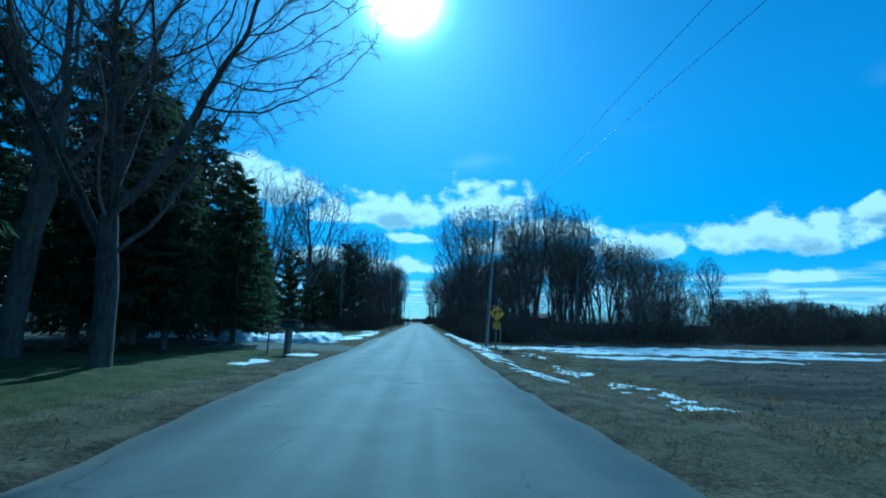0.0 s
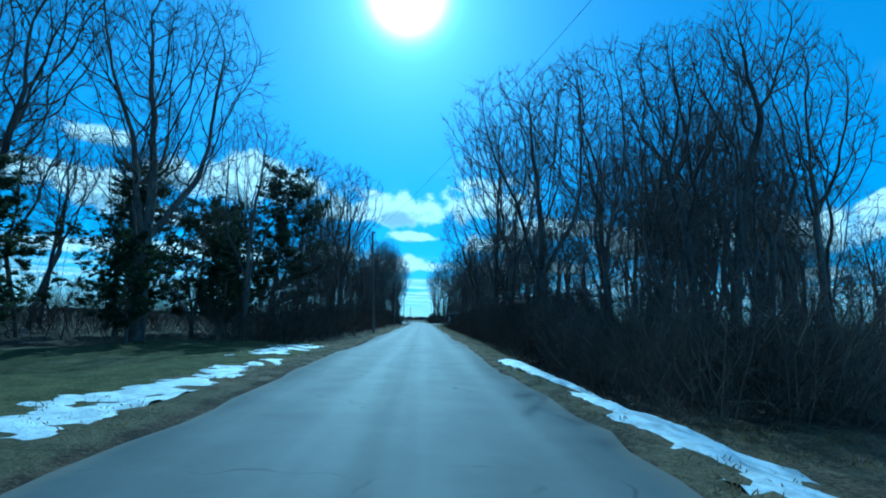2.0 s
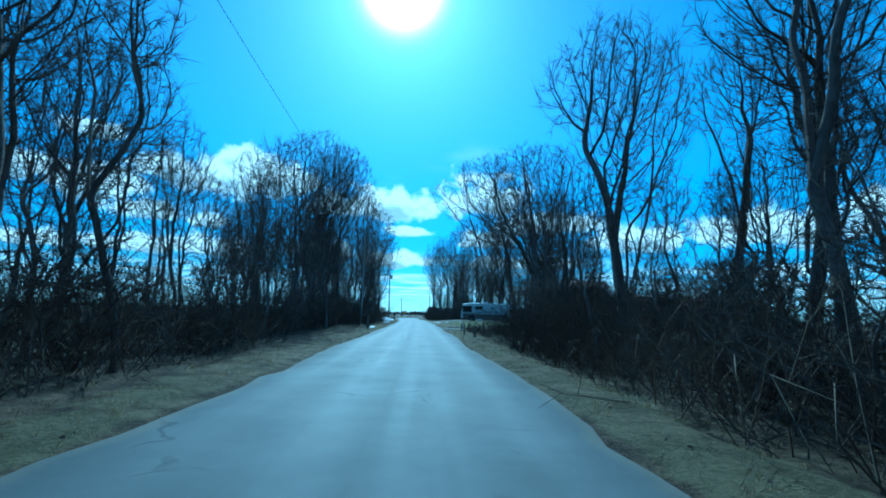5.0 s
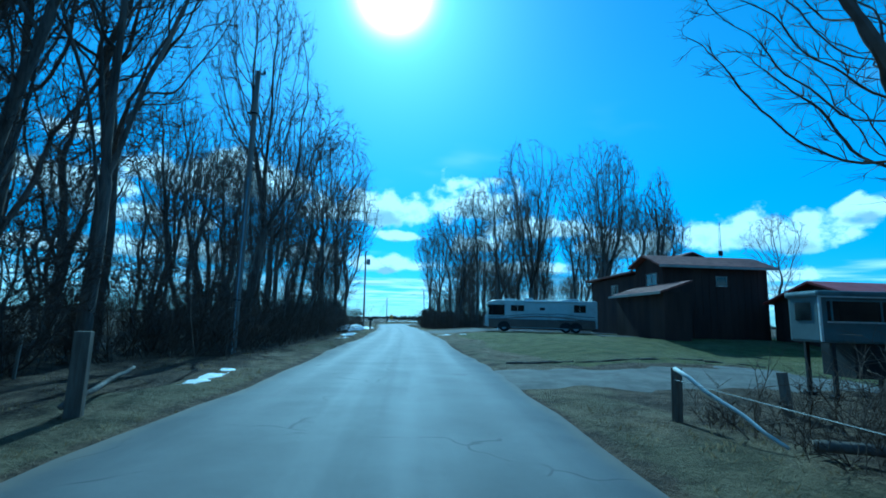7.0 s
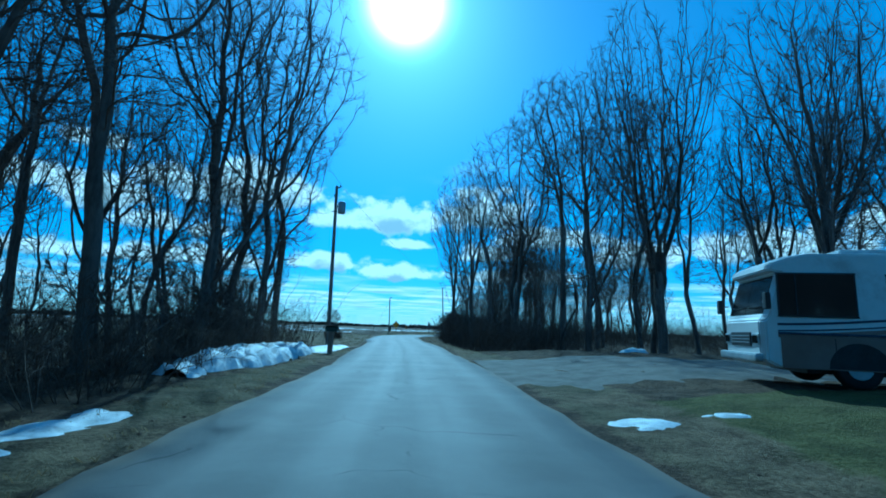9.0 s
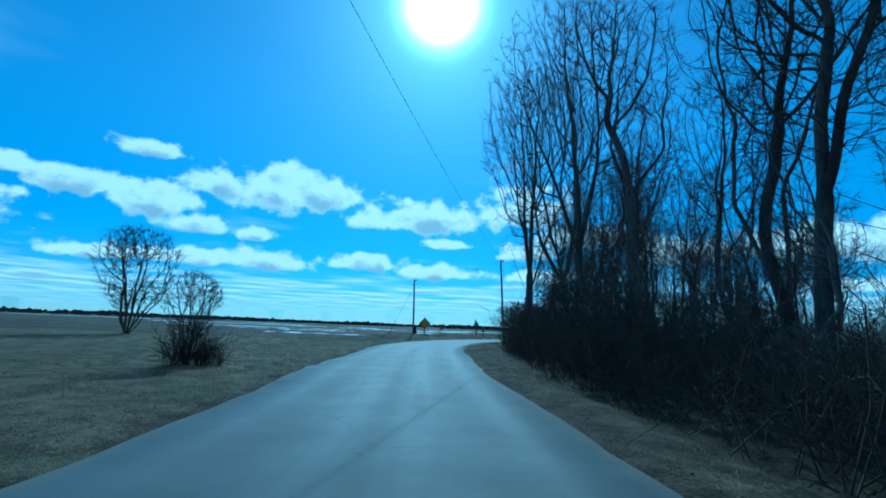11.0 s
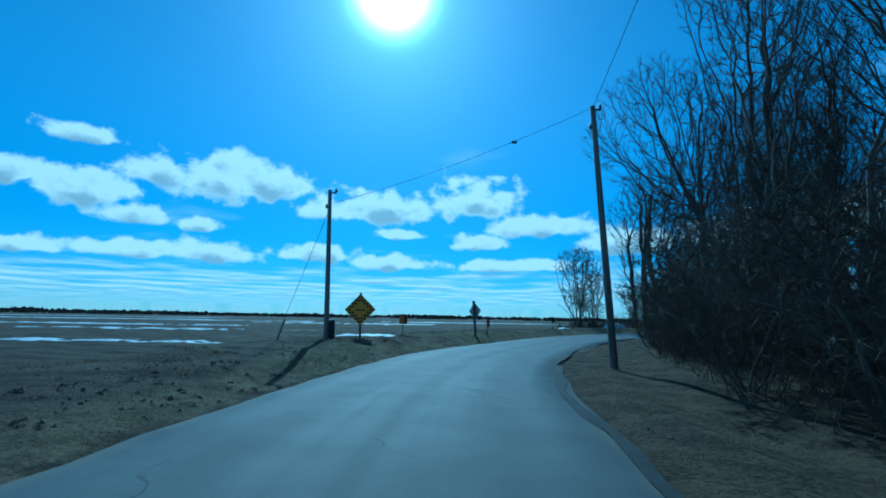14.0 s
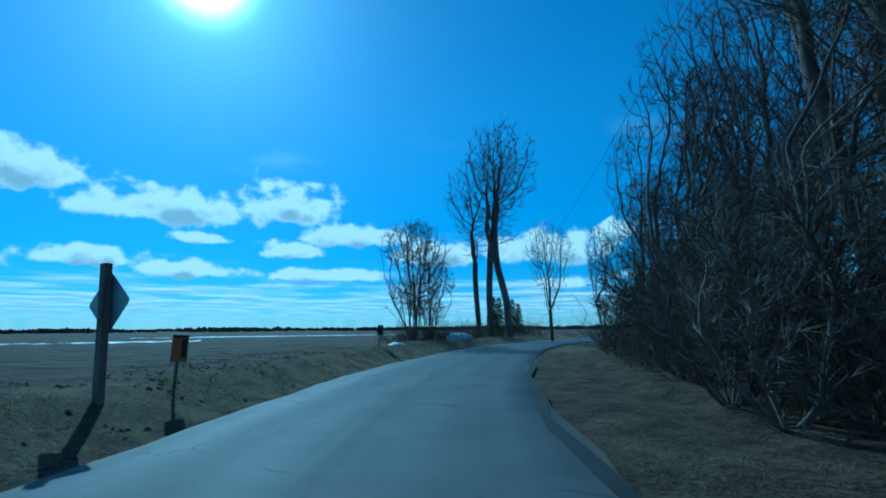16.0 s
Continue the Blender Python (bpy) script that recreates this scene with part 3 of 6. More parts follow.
# ---- snow ----
def snow(cx, cy, lx, ly, h, rot=0.0, seed=0, label="melting grey-white snow bank on the verge", streak=1.0, cover=0.0):
    """A lumpy sheet of old snow; its thin rim runs down into the ground."""
    nx, ny = max(12, min(90, int(lx / 0.14))), max(12, min(90, int(ly / 0.14)))
    V, F = [], []
    c, s = math.cos(radians(rot)), math.sin(radians(rot))
    us, vs = np.linspace(-1, 1, nx), np.linspace(-1, 1, ny)
    P = [((u * lx / 2) * c - (v * ly / 2) * s + cx, (u * lx / 2) * s + (v * ly / 2) * c + cy) for v in vs for u in us]
    gz = height(np.array([p[0] for p in P]), np.array([p[1] for p in P]))
    i = 0
    for v in vs:
        for u in us:
            x, y = P[i]
            r = math.hypot(u, v)
            n1 = noise.fractal(Vector((x * 0.55 * streak, y * 0.55, seed * 7.3)), 1.0, 2.0, 4)
            n2 = noise.fractal(Vector((x * 2.6, y * 2.6, seed * 3.1)), 0.8, 2.1, 6)
            if h > 0.3:
                f = (1 - r**2) * (0.95 + cover) + n1 * 0.5 + n2 * 0.13 - 0.12
            else:
                f = (1 - r**2) * (0.55 + cover) + n1 * 0.95 + n2 * 0.34 - 0.05
            z = (h * 1.45 * f / (f + 0.55) * (1 + 0.25 * n2) if f > 0 else f * h * 1.5) - 0.035
            V.append((x, y, gz[i] + min(z, h * 1.3)))
            i += 1
    F = [(j * nx + k, j * nx + k + 1, (j + 1) * nx + k + 1, (j + 1) * nx + k) for j in range(ny - 1) for k in range(nx - 1)]
    ob = mesh_object("snow_bank" if h > 0.12 else "snow_patch", V, F, snow_mat, smooth=True)
    return tagged(ob, label, "snow", "old snow along the road")


def build_snow():
    thin = "thin patch of melting snow on the roadside"
    snow(-8.5, 29.8, 9, 3.6, 0.55, 18, 1, "high ploughed snow bank beside the driveway")
    snow(-13.5, 33, 9, 3.5, 0.6, 10, 2, "high ploughed snow bank beside the driveway")
    snow(-6.9, 36.8, 3.6, 7.5, 0.4, 12, 3, "lumpy bank of old ploughed snow beside the road", cover=0.1)
    snow(-4.8, 40, 2.0, 13, 0.1, 0, 24, thin, cover=0.05)
    snow(-4.6, 46, 1.6, 13, 0.09, 0, 4, thin, cover=-0.15)
    snow(-4.2, 19.6, 1.3, 1.8, 0.08, 0, 5, "small snow patch at the foot of the mailbox post")
    snow(-4.9, 16.5, 0.8, 4.2, 0.06, -20, 6, thin)
    snow(-5.6, 58, 2.6, 9, 0.06, 0, 21, thin)
    snow(4.45, 38.5, 1.9, 22, 0.11, 0, 7, "bright wet snow strip between road and field", cover=0.2)
    snow(7.0, 36.4, 3.6, 3.6, 0.08, 0, 72, "bright wet snow spreading round the sign and the pole", cover=0.15)
    snow(4.2, 20.5, 1.5, 15, 0.06, 1, 71, "broken wet snow beside the asphalt edge", cover=-0.25)
    snow(6.6, 19.5, 1.3, 26, 0.06, -3, 8, "broken wet snow strip slanting along the field edge", cover=-0.32)
    snow(4.45, 51.8, 1.9, 8, 0.13, 5, 9, thin, cover=0.25)
    for k, (x, y, lx, ly) in enumerate([(19, 37, 28, 7), (36, 32, 40, 3.2), (16, 28, 16, 2.2), (34, 41, 44, 3.0), (60, 38, 50, 6)]):
        snow(x, y, lx, ly, 0.09, -4, 10 + k, "long thin drift of snow lying over the ploughed field", 0.25, 0.22)
    snow(13, 33.5, 13, 4.0, 0.08, -4, 16, "long thin drift of snow lying over the ploughed field", 0.25, 0.15)
    snow(-6.1, 187.5, 2.6, 14, 0.62, 0, 31, "tall snow heap at the roadside below bare trees", cover=0.25)
    snow(-5.3, 196, 1.8, 8, 0.2, 0, 32, thin)
    snow(-4.6, 172.6, 1.0, 7, 0.08, 2, 33, thin, cover=0.0)
    snow(-4.2, 165.5, 0.7, 4, 0.05, 0, 34, thin, cover=-0.25)
    snow(-4.2, 143, 0.7, 3.4, 0.08, 0, 35, thin)
    snow(3.9, 176.2, 1.9, 0.9, 0.09, 12, 36, "small leftover snow patch on the lawn edge")
    snow(5.5, 176.7, 1.1, 0.45, 0.06, 5, 37, "small leftover snow patch on the lawn edge")
    snow(13.8, 198.4, 2.2, 1.2, 0.34, 0, 38, "small snow heap at the edge of the gravel drive")
    snow(-4.2, 260.4, 4.4, 1.8, 0.08, 20, 39, "flat icy snow patch behind the roadside signs", cover=0.4)
    snow(23.8, 295.2, 3.6, 1.6, 0.55, 30, 40, "small white snow heap by the bend", cover=0.4)
    snow(13.8, 284.5, 1.5, 0.8, 0.12, 30, 44, thin, cover=0.4)
    for k, (x, y, lx, ly) in enumerate([(-17, 262, 16, 2.6), (-26, 283, 30, 4.5), (-42, 300, 40, 5), (-14, 330, 34, 6), (-60, 352, 70, 9), (20, 372, 60, 8), (-150, 420, 160, 12)]):
        snow(x, y, lx, ly, 0.09, 3, 50 + k, "flat sheet of ice and snow in the low field", 0.2, 0.05)


build_snow()


def seam(lo, hi, off, width, mat, lift, name, label):
    """A narrow strip that follows the road at a set distance from its middle."""
    V, F = [], []
    rng = np.random.default_rng(9)
    idx = [i for i in range(len(LINE)) if lo <= RUN[i] <= hi]
    for n, i in enumerate(idx):
        nrm = np.array([TANG[i][1], -TANG[i][0]])
        w = width * (0.7 + 0.6 * rng.random()) * min(1, n / 4, (len(idx) - 1 - n) / 4 + 0.05)
        o = off + 0.08 * math.sin(RUN[i] * 0.9) + rng.normal(0, 0.02)
        for s in (-0.5, 0.5):
            q = LINE[i] + nrm * (o + s * w)
            V.append((q[0], q[1], lift - 0.0048 * o * o + 0.03))
    F = [(2 * k, 2 * k + 1, 2 * k + 3, 2 * k + 2) for k in range(len(idx) - 1)]
    tagged(mesh_object(name, V, F, mat), label, "road edge", kind="structure")


seam(317, 392, 2.8, 0.2, rubber, 0.014, "tar_seam", "dark tar seam along the inner edge of the bend")

# ---- trees ----
def bend(start, way, length, n, wobble, lift, rng):
    pts, d, p = [Vector(start)], Vector(way).normalized(), Vector(start)
    for _ in range(n):
        d = (d + Vector(rng.normal(0, wobble, 3)) + Vector((0, 0, lift))).normalized()
        p = p + d * (length / n)
        pts.append(p.copy())
    return pts


def around(d, angle, spin):
    d = d.normalized()
    u = d.orthogonal().normalized()
    w = d.cross(u)
    return (d * math.cos(angle) + (u * math.cos(spin) + w * math.sin(spin)) * math.sin(angle)).normalized()


def bare(seed, tall, girth, low, radius, fork, leaders, tilt, points, step=0.3, kill=0.36, lumps=0.2, rise=0.12, split=0, reach=0.3,
         droop=0.0, twigs=4, twig=0.6, wob=0.03, full=0.68):
    """A bare tree that grows towards the free room in its crown: trunk, main limbs and the finer crown."""
    rng = np.random.default_rng(seed)
    n = points * 4
    s = rng.uniform(0, 1, n) ** 0.85
    ang, ph = rng.uniform(0, math.tau, n), rng.uniform(0, math.tau, 3)
    lobe = 1 + lumps * np.sin(2 * ang + ph[0]) + lumps * 0.7 * np.sin(3 * ang + ph[1] + s * 3) + lumps * 0.5 * np.sin(s * 9 + ph[2])
    prof = np.where(s > full, np.sqrt(np.clip(1 - ((s - full) / (1 - full)) ** 2, 0, 1)), 0.3 + 0.7 * (s / full) ** 0.8)
    r = radius * prof * lobe * rng.uniform(0, 1, n) ** 0.55
    A = np.stack([r * np.cos(ang), r * np.sin(ang), tall * (low + (1 - low) * s)], 1)
    gate = np.array([noise.noise(Vector(p) * (4.5 / tall) + Vector((seed, 0, 0))) for p in A.tolist()])
    A = A[gate > -0.16][:points]
    P, up = [(0.0, 0.0, -0.25)], [-1]

    def shoot(start, way, length, lift, spread):
        k, d, p = start, Vector(way).normalized(), Vector(P[start])
        for _ in range(max(1, int(length / step))):
            d = (d + Vector(rng.normal(0, spread, 3)) + Vector((0, 0, lift))).normalized()
            p = p + d * step
            P.append(tuple(p))
            up.append(k)
            k = len(P) - 1
        return k
    top = shoot(0, (rng.normal(0, 0.03), rng.normal(0, 0.03), 1), tall * fork, 0.03, wob)
    for k in range(leaders):
        start = top if k < 3 else max(0, top - int(rng.integers(0, max(1, top // 3) + 1)))
        lean = tilt * (0.3 if k == 0 else rng.uniform(0.75, 1.2))
        shoot(start, around(Vector((0, 0, 1)), lean, 2.3 * k + rng.uniform(-0.5, 0.5)), tall * (1 - fork) * reach * rng.uniform(0.8, 1.2), 0.04, 0.07)
    N = 16000
    Q, par = np.zeros((N, 3)), np.full(N, -1)
    m = len(P)
    Q[:m], par[:m] = P, up
    kids, last = np.zeros(N, int), np.zeros((N, 3))
    np.add.at(kids, par[1:m], 1)
    first = min(m - 1, max(1, int(tall * min(fork, low) * 0.8 / step)))
    dist = np.linalg.norm(A[:, None] - Q[None, first:m], axis=2)
    near, nd = dist.argmin(1) + first, dist.min(1)
    live = nd > kill
    for _ in range(130):
        act = live & (nd < tall * 0.45)
        if not act.any() or m > N - 900:
            break
        pull = A[act] - Q[near[act]]
        pull /= np.linalg.norm(pull, axis=1)[:, None]
        who, inv = np.unique(near[act], return_inverse=True)
        d = np.zeros((len(who), 3))
        np.add.at(d, inv, pull)
        d /= np.linalg.norm(d, axis=1)[:, None] + 1e-9
        back = Q[who] - Q[np.maximum(par[who], 0)]
        back /= np.linalg.norm(back, axis=1)[:, None] + 1e-9
        d = d + 0.35 * back + rng.normal(0, 0.2, d.shape) + np.array([0, 0, rise - droop * 0.5])
        d /= np.linalg.norm(d, axis=1)[:, None]
        lone = (d * last[who]).sum(1) > 0.9
        pick = np.full(len(who), -1)
        pick[inv[::-1]] = np.arange(len(inv))[::-1]
        d[lone] = pull[pick[lone]]
        ok = (kids[who] < 4) & ((d * last[who]).sum(1) < 0.93)
        if not ok.any():
            break
        who, d = who[ok], d[ok]
        c = len(who)
        Q[m:m + c], par[m:m + c] = Q[who] + d * step, who
        kids[who] += 1
        last[who] = d
        dn = np.linalg.norm(A[:, None] - Q[None, m:m + c], axis=2)
        j = dn.argmin(1)
        best = dn[np.arange(len(A)), j]
        closer = best < nd
        near[closer], nd[closer] = j[closer] + m, best[closer]
        live &= nd > kill
        m += c
    Q, par = Q[:m], par[:m]
    ends = (kids[:m] == 0).astype(float)
    for i in range(m - 1, 0, -1):
        ends[par[i]] += ends[i]
    r0 = 0.0085
    rad = r0 * ends ** (math.log(girth / r0) / math.log(ends[0]))
    S = Q.copy()
    S[1:] = 0.6 * Q[1:] + 0.4 * Q[np.maximum(par[1:], 0)]
    main = np.full(m, -1)
    for i in range(m - 1, 0, -1):
        if main[par[i]] < 0 or ends[i] >= ends[main[par[i]]]:
            main[par[i]] = i
    tv, tf, cv, cf, lb = [], [], [], [], []
    for i in range(m):
        if i and main[par[i]] == i:
            continue
        chain, k = ([par[i]] if i else []), i
        while k >= 0:
            chain.append(k)
            k = main[k]
        if len(chain) < 2:
            continue
        rr = [min(rad[c], rad[i]) for c in chain]
        if i == 0:
            rr[0], rr[1] = rr[0] * 1.4, rr[1] * 1.1
            tube(S[chain], rr, 8, tv, tf)
        elif rad[i] > 0.2 * girth and len(lb) < split:
            lb.append(([], []))
            tube(S[chain], rr, 6, *lb[-1])
        else:
            tube(S[chain], rr, 5 if rr[0] > 0.05 else 4 if rr[0] > 0.025 else 3, cv, cf)
    thin = np.nonzero((rad < 0.03) & (par >= 0))[0]
    tip = np.nonzero(kids[:m] == 0)[0]
    src = np.concatenate([np.repeat(tip, twigs), np.repeat(thin, 1)])
    d = S[src] - S[par[src]]
    way = fan(d, 0.15, 0.75, rng) + np.array([0, 0, 0.12 - droop])
    at0 = S[src] - d * rng.uniform(0, 0.9, (len(src), 1))
    L = twig * rng.uniform(0.45, 1.25, (len(src), 1))
    mid = at0 + way * L * 0.5
    end = mid + (way + rng.normal(0, 0.22, way.shape) + np.array([0, 0, 0.1 - droop])) * L * 0.5
    V2, F2 = sticks(np.stack([at0, mid, end], 1), np.tile(np.array([0.0075, 0.005, 0.002]), (len(src), 1)), len(cv))
    cv = np.concatenate([np.array(cv), V2])
    return (tv, tf), (cv, cf + F2.tolist()), lb


def make_tree(name, data, label, category="tree", group="bare trees of the roadside woods", mat=None):
    ob = empty(name, Matrix.Identity(4), label, category, group)
    (tv, tf), (cv, cf), lb = data
    mesh_object("trunk", tv, tf, mat or bark, smooth=True, parent=ob)
    for lv, lf in lb:
        mesh_object("limb", lv, lf, mat or bark, smooth=True, parent=ob)
    tagged(mesh_object("crown", cv, cf, twig_mat, parent=ob), kind="stuff")
    return ob


def hide_source(ob):
    """The pattern object has served: take it and its parts away."""
    for o in (*ob.children_recursive, ob):
        bpy.data.objects.remove(o)


def stand(x, y, turn=0.0, size=1.0, tip=(0, 0), wide=1.0):
    return pose(x, y, at(x, y), tip[0], tip[1], turn) @ Matrix.Diagonal((size * wide, size * wide, size, 1))


TALL = "tall bare tree with grey bark in dense winter woods"
tall_kinds = [make_tree("bare_tree", bare(100 + k, 15, 0.15 + 0.02 * (k % 3), (0.3, 0.22, 0.38, 0.28, 0.34, 0.25, 0.42)[k], (2.6, 3.2, 2.3, 3.6, 2.8, 3.0, 2.4)[k],
                                              (0.3, 0.2, 0.42, 0.26, 0.38, 0.15, 0.45)[k], 2 + k % 3, 0.42, 2300, rise=0.16), TALL) for k in range(7)]
tower_kinds = [make_tree("bare_tree", bare(140 + k, 15, 0.19 + 0.02 * k, 0.42, 2.1, 0.45 + 0.08 * k, 3, 0.3, 1900, lumps=0.35, split=3, kill=0.34), "tall slim bare tree with a clear trunk and small crown") for k in range(2)]
bush_kinds = [make_tree("bare_shrub", bare(160 + k, 3.2, 0.045, 0.12, 1.75, 0.03, 9, 0.75, 1100, 0.1, 0.14, 0.25, 0.10, reach=0.5, twig=0.38), "tangled bare roadside shrub with arching grey stems", "shrub", "shrubs along the woods") for k in range(3)]
thin_kinds = [make_tree("sapling", bare(200 + k, 9.5, 0.075, 0.25 + 0.05 * (k % 3), 1.25 + 0.2 * (k % 2), 0.4, 2, 0.3, 800, 0.2, 0.26, rise=0.25, twig=0.5, wob=0.07), "slender bare young tree in the roadside thicket", "tree") for k in range(5)]
wide_kinds = [make_tree("bare_tree", bare(300 + k, 15, 0.27, 0.26, 4.9 - 0.3 * k, 0.24 + 0.05 * k, 4 + k % 2, 0.6, 3200, 0.32, 0.42, split=5, rise=0.14), "large spreading bare tree with heavy limbs by the road") for k in range(3)]
maple = make_tree("maple_tree", bare(312, 18, 0.36, 0.26, 7.0, 0.26, 8, 0.75, 6500, 0.33, 0.4, split=8, droop=0.10, rise=0.06, reach=0.42, full=0.45), "huge bare maple with drooping fine branches above dark conifers", mat=bark_dark)


def plant(kind, x, y, size=1.0, tip=(0, 0), wide=1.0, turn=None, label=""):
    m = stand(x, y, (x * 71 + y * 37) % 360 if turn is None else turn, size, tip, wide)
    ob = copy_thing(kind, m)
    if label:
        ob["label"] = label
    return ob


def single_trees():
    # left side, ahead of the driveway
    plant(maple, -8.0, 13.4, 0.95, turn=-40, wide=0.8)
    plant(wide_kinds[2], -12.8, 16.4, 1.25, turn=60)
    plant(wide_kinds[0], -17.5, 27.5, 1.3, turn=150)
    plant(wide_kinds[1], -13.5, 60.5, 1.3, turn=100)
    plant(wide_kinds[2], -7.8, 85.2, 1.15, turn=10, wide=0.8)
    plant(wide_kinds[0], -18, 55, 1.25, turn=210)
    plant(wide_kinds[2], -23, 59, 1.15, turn=310)
    plant(wide_kinds[1], -10.5, 66, 0.95, turn=250, wide=0.85)
    # leaning tree over the road, seen from afar
    plant(tall_kinds[0], 7.2, 90, 1.0, tip=(0, -13), turn=0, label="bare tree leaning out towards the road from the thicket")
    plant(wide_kinds[1], 7.0, 62, 1.1, turn=40)
    plant(wide_kinds[0], 7.2, 71.9, 1.2, turn=130, wide=0.8)
    plant(wide_kinds[1], 7.3, 82.4, 1.45, tip=(0, -3), turn=140, wide=0.7)
    # by the fence of the house
    plant(tall_kinds[5], 9.9, 136.8, 1.15, tip=(0, -12), turn=0, wide=0.95, label="leaning bare tree by the fence of the yard")
    plant(wide_kinds[2], 11.4, 135.8, 1.15, tip=(0, -6), turn=0, wide=1.35)
    plant(wide_kinds[1], 12.8, 136.6, 1.0, tip=(0, -12), turn=0, wide=0.8)
    plant(wide_kinds[0], 12.6, 130.6, 1.05, tip=(0, -14), turn=0, wide=0.85)
    # left side opposite the house
    plant(wide_kinds[2], -7.0, 153.2, 1.2, turn=100, wide=0.6, label="tall pale bare tree rising above the roadside thicket")
    plant(wide_kinds[1], -8.2, 144.3, 1.3, turn=200, wide=0.55)
    plant(wide_kinds[0], -8.8, 141.4, 1.3, turn=20, wide=0.55)
    plant(tall_kinds[4], -8.3, 134, 1.15, turn=77)
    for x, y, s, k in ((-8.2, 176, 1.3, 1), (-8.6, 181, 1.38, 3), (-7.9, 186, 1.28, 5), (-9.0, 191.5, 1.25, 0), (-10.4, 171, 1.4, 3), (-8.0, 195.5, 1.0, 2)):
        plant(tall_kinds[k], x, y, s)
    plant(wide_kinds[0], 14.2, 138.6, 0.95, tip=(0, -6), turn=0, wide=1.35)
    # behind the motorhome
    plant(wide_kinds[0], 20.6, 207.5, 2.1, turn=140, wide=0.72)
    plant(wide_kinds[1], 30.0, 201, 2.0, turn=20, wide=0.72)
    plant(wide_kinds[2], 32.4, 203, 1.8, turn=290, wide=0.7)
    plant(tower_kinds[0], 36.4, 197, 1.6, turn=250)
    plant(tall_kinds[4], 27, 204, 1.45)
    plant(tall_kinds[5], 14.8, 209, 1.8, wide=0.9)
    # the wood inside the bend
    plant(wide_kinds[1], 5.2, 238.3, 1.5, turn=300, wide=0.7)
    plant(wide_kinds[0], 6.9, 233.4, 1.4, tip=(0, -4), turn=0, wide=0.6)
    plant(wide_kinds[1], 7.2, 229.7, 1.6, tip=(0, -3), turn=0, wide=0.6)
    plant(wide_kinds[2], 16.5, 262, 1.1, tip=(0, -22), turn=20, wide=0.8)
    # past the bend
    for x, y, s, k in ((32.4, 304, 1.63, 0), (34.2, 303, 1.67, 1), (31.4, 304.7, 1.35, 0)):
        plant(tower_kinds[k], x, y, s, wide=1.2, label="tall narrow bare tree beyond the bend in the road")
    plant(wide_kinds[1], 38, 300.2, 0.9, turn=40, wide=0.8)


BOLES = [(-7.0, 153.2), (7.3, 82.4), (5.2, 238.3), (6.9, 233.4), (6.9, 229.7), (8.7, 236.2), (-7.8, 85.2)]   # kept clear of saplings


def wood(kind_list, region, count, sizes, seed, gap=1.7):
    """Scatters trees over the places that region(x, y) allows."""
    rng = np.random.default_rng(seed)
    made, tries, got = [], 0, 0
    x0, x1, y0, y1, allow = region
    while got < count and tries < count * 40:
        tries += 1
        x, y = rng.uniform(x0, x1), rng.uniform(y0, y1)
        d = float(off_road(x, y)[0])
        if not allow(x, y, d) or any((x - a)**2 + (y - b)**2 < 1.2 for a, b in BOLES) or any((x - a)**2 + (y - b)**2 < gap * gap for a, b in made):
            continue
        made.append((x, y))
        s = rng.uniform(*sizes)
        plant(kind_list[int(rng.integers(len(kind_list)))], x, y, s, turn=rng.uniform(0, 360), tip=(rng.normal(0, 2.5), rng.normal(0, 2.5)))
        got += 1


single_trees()
wood(tall_kinds, (-34, -6.5, 62, 198, lambda x, y, d: -30 < d < -6.8), 46, (0.8, 1.2), 1)
wood(thin_kinds, (-16, -5.2, 64, 198, lambda x, y, d: -15 < d < -5.9), 50, (0.55, 1.15), 2, 0.9)
wood(tall_kinds, (6, 30, 46, 118, lambda x, y, d: d > 7.0 and d > (9 if y < 78 else 7.5) and y > 46 + 0.75 * (x - 6)), 24, (0.9, 1.2), 3)
wood(thin_kinds, (5, 16, 47, 122, lambda x, y, d: 5.9 < d < 15), 28, (0.55, 1.15), 4, 0.9)
wood(tall_kinds, (12, 64, 54, 118, lambda x, y, d: 50 + 0.85 * (x - 6) < y < 72 + 0.85 * (x - 6)), 50, (0.95, 1.2), 5)
wood(tall_kinds, (5, 34, 199, 262, lambda x, y, d: d > 7.5), 20, (1.2, 1.6), 6)
wood(tall_kinds, (12, 58, 244, 290, lambda x, y, d: 8.5 < d < 34), 40, (0.8, 1.2), 31)
wood(thin_kinds, (8, 46, 250, 290, lambda x, y, d: 6.4 < d < 14), 44, (0.55, 0.95), 32, 0.9)
wood(thin_kinds, (4, 22, 203, 268, lambda x, y, d: 6.6 < d < 14), 30, (0.6, 1.1), 7, 0.9)
wood(tall_kinds, (-36, -9, 128, 200, lambda x, y, d: -36 < d < -10), 16, (0.85, 1.15), 21)
wood(thin_kinds, (-16, -6, 128, 200, lambda x, y, d: -13 < d < -6.4), 22, (0.55, 1.0), 22, 0.8)
wood(tall_kinds, (26, 60, 196, 222, lambda x, y, d: True), 12, (1.1, 1.5), 8)
wood(tall_kinds, (8, 30, 80, 122, lambda x, y, d: d > 8), 18, (0.85, 1.15), 51)
wood(tall_kinds, (-24, -8, 88, 132, lambda x, y, d: -22 < d < -8), 12, (0.85, 1.15), 52)
wood(bush_kinds, (3, 30, 236, 274, lambda x, y, d: 5.9 < d < 9.5), 26, (0.8, 1.25), 41, 1.3)
wood(bush_kinds, (4, 16, 203, 238, lambda x, y, d: 6.4 < d < 10), 18, (0.6, 1.1), 42, 1.4)
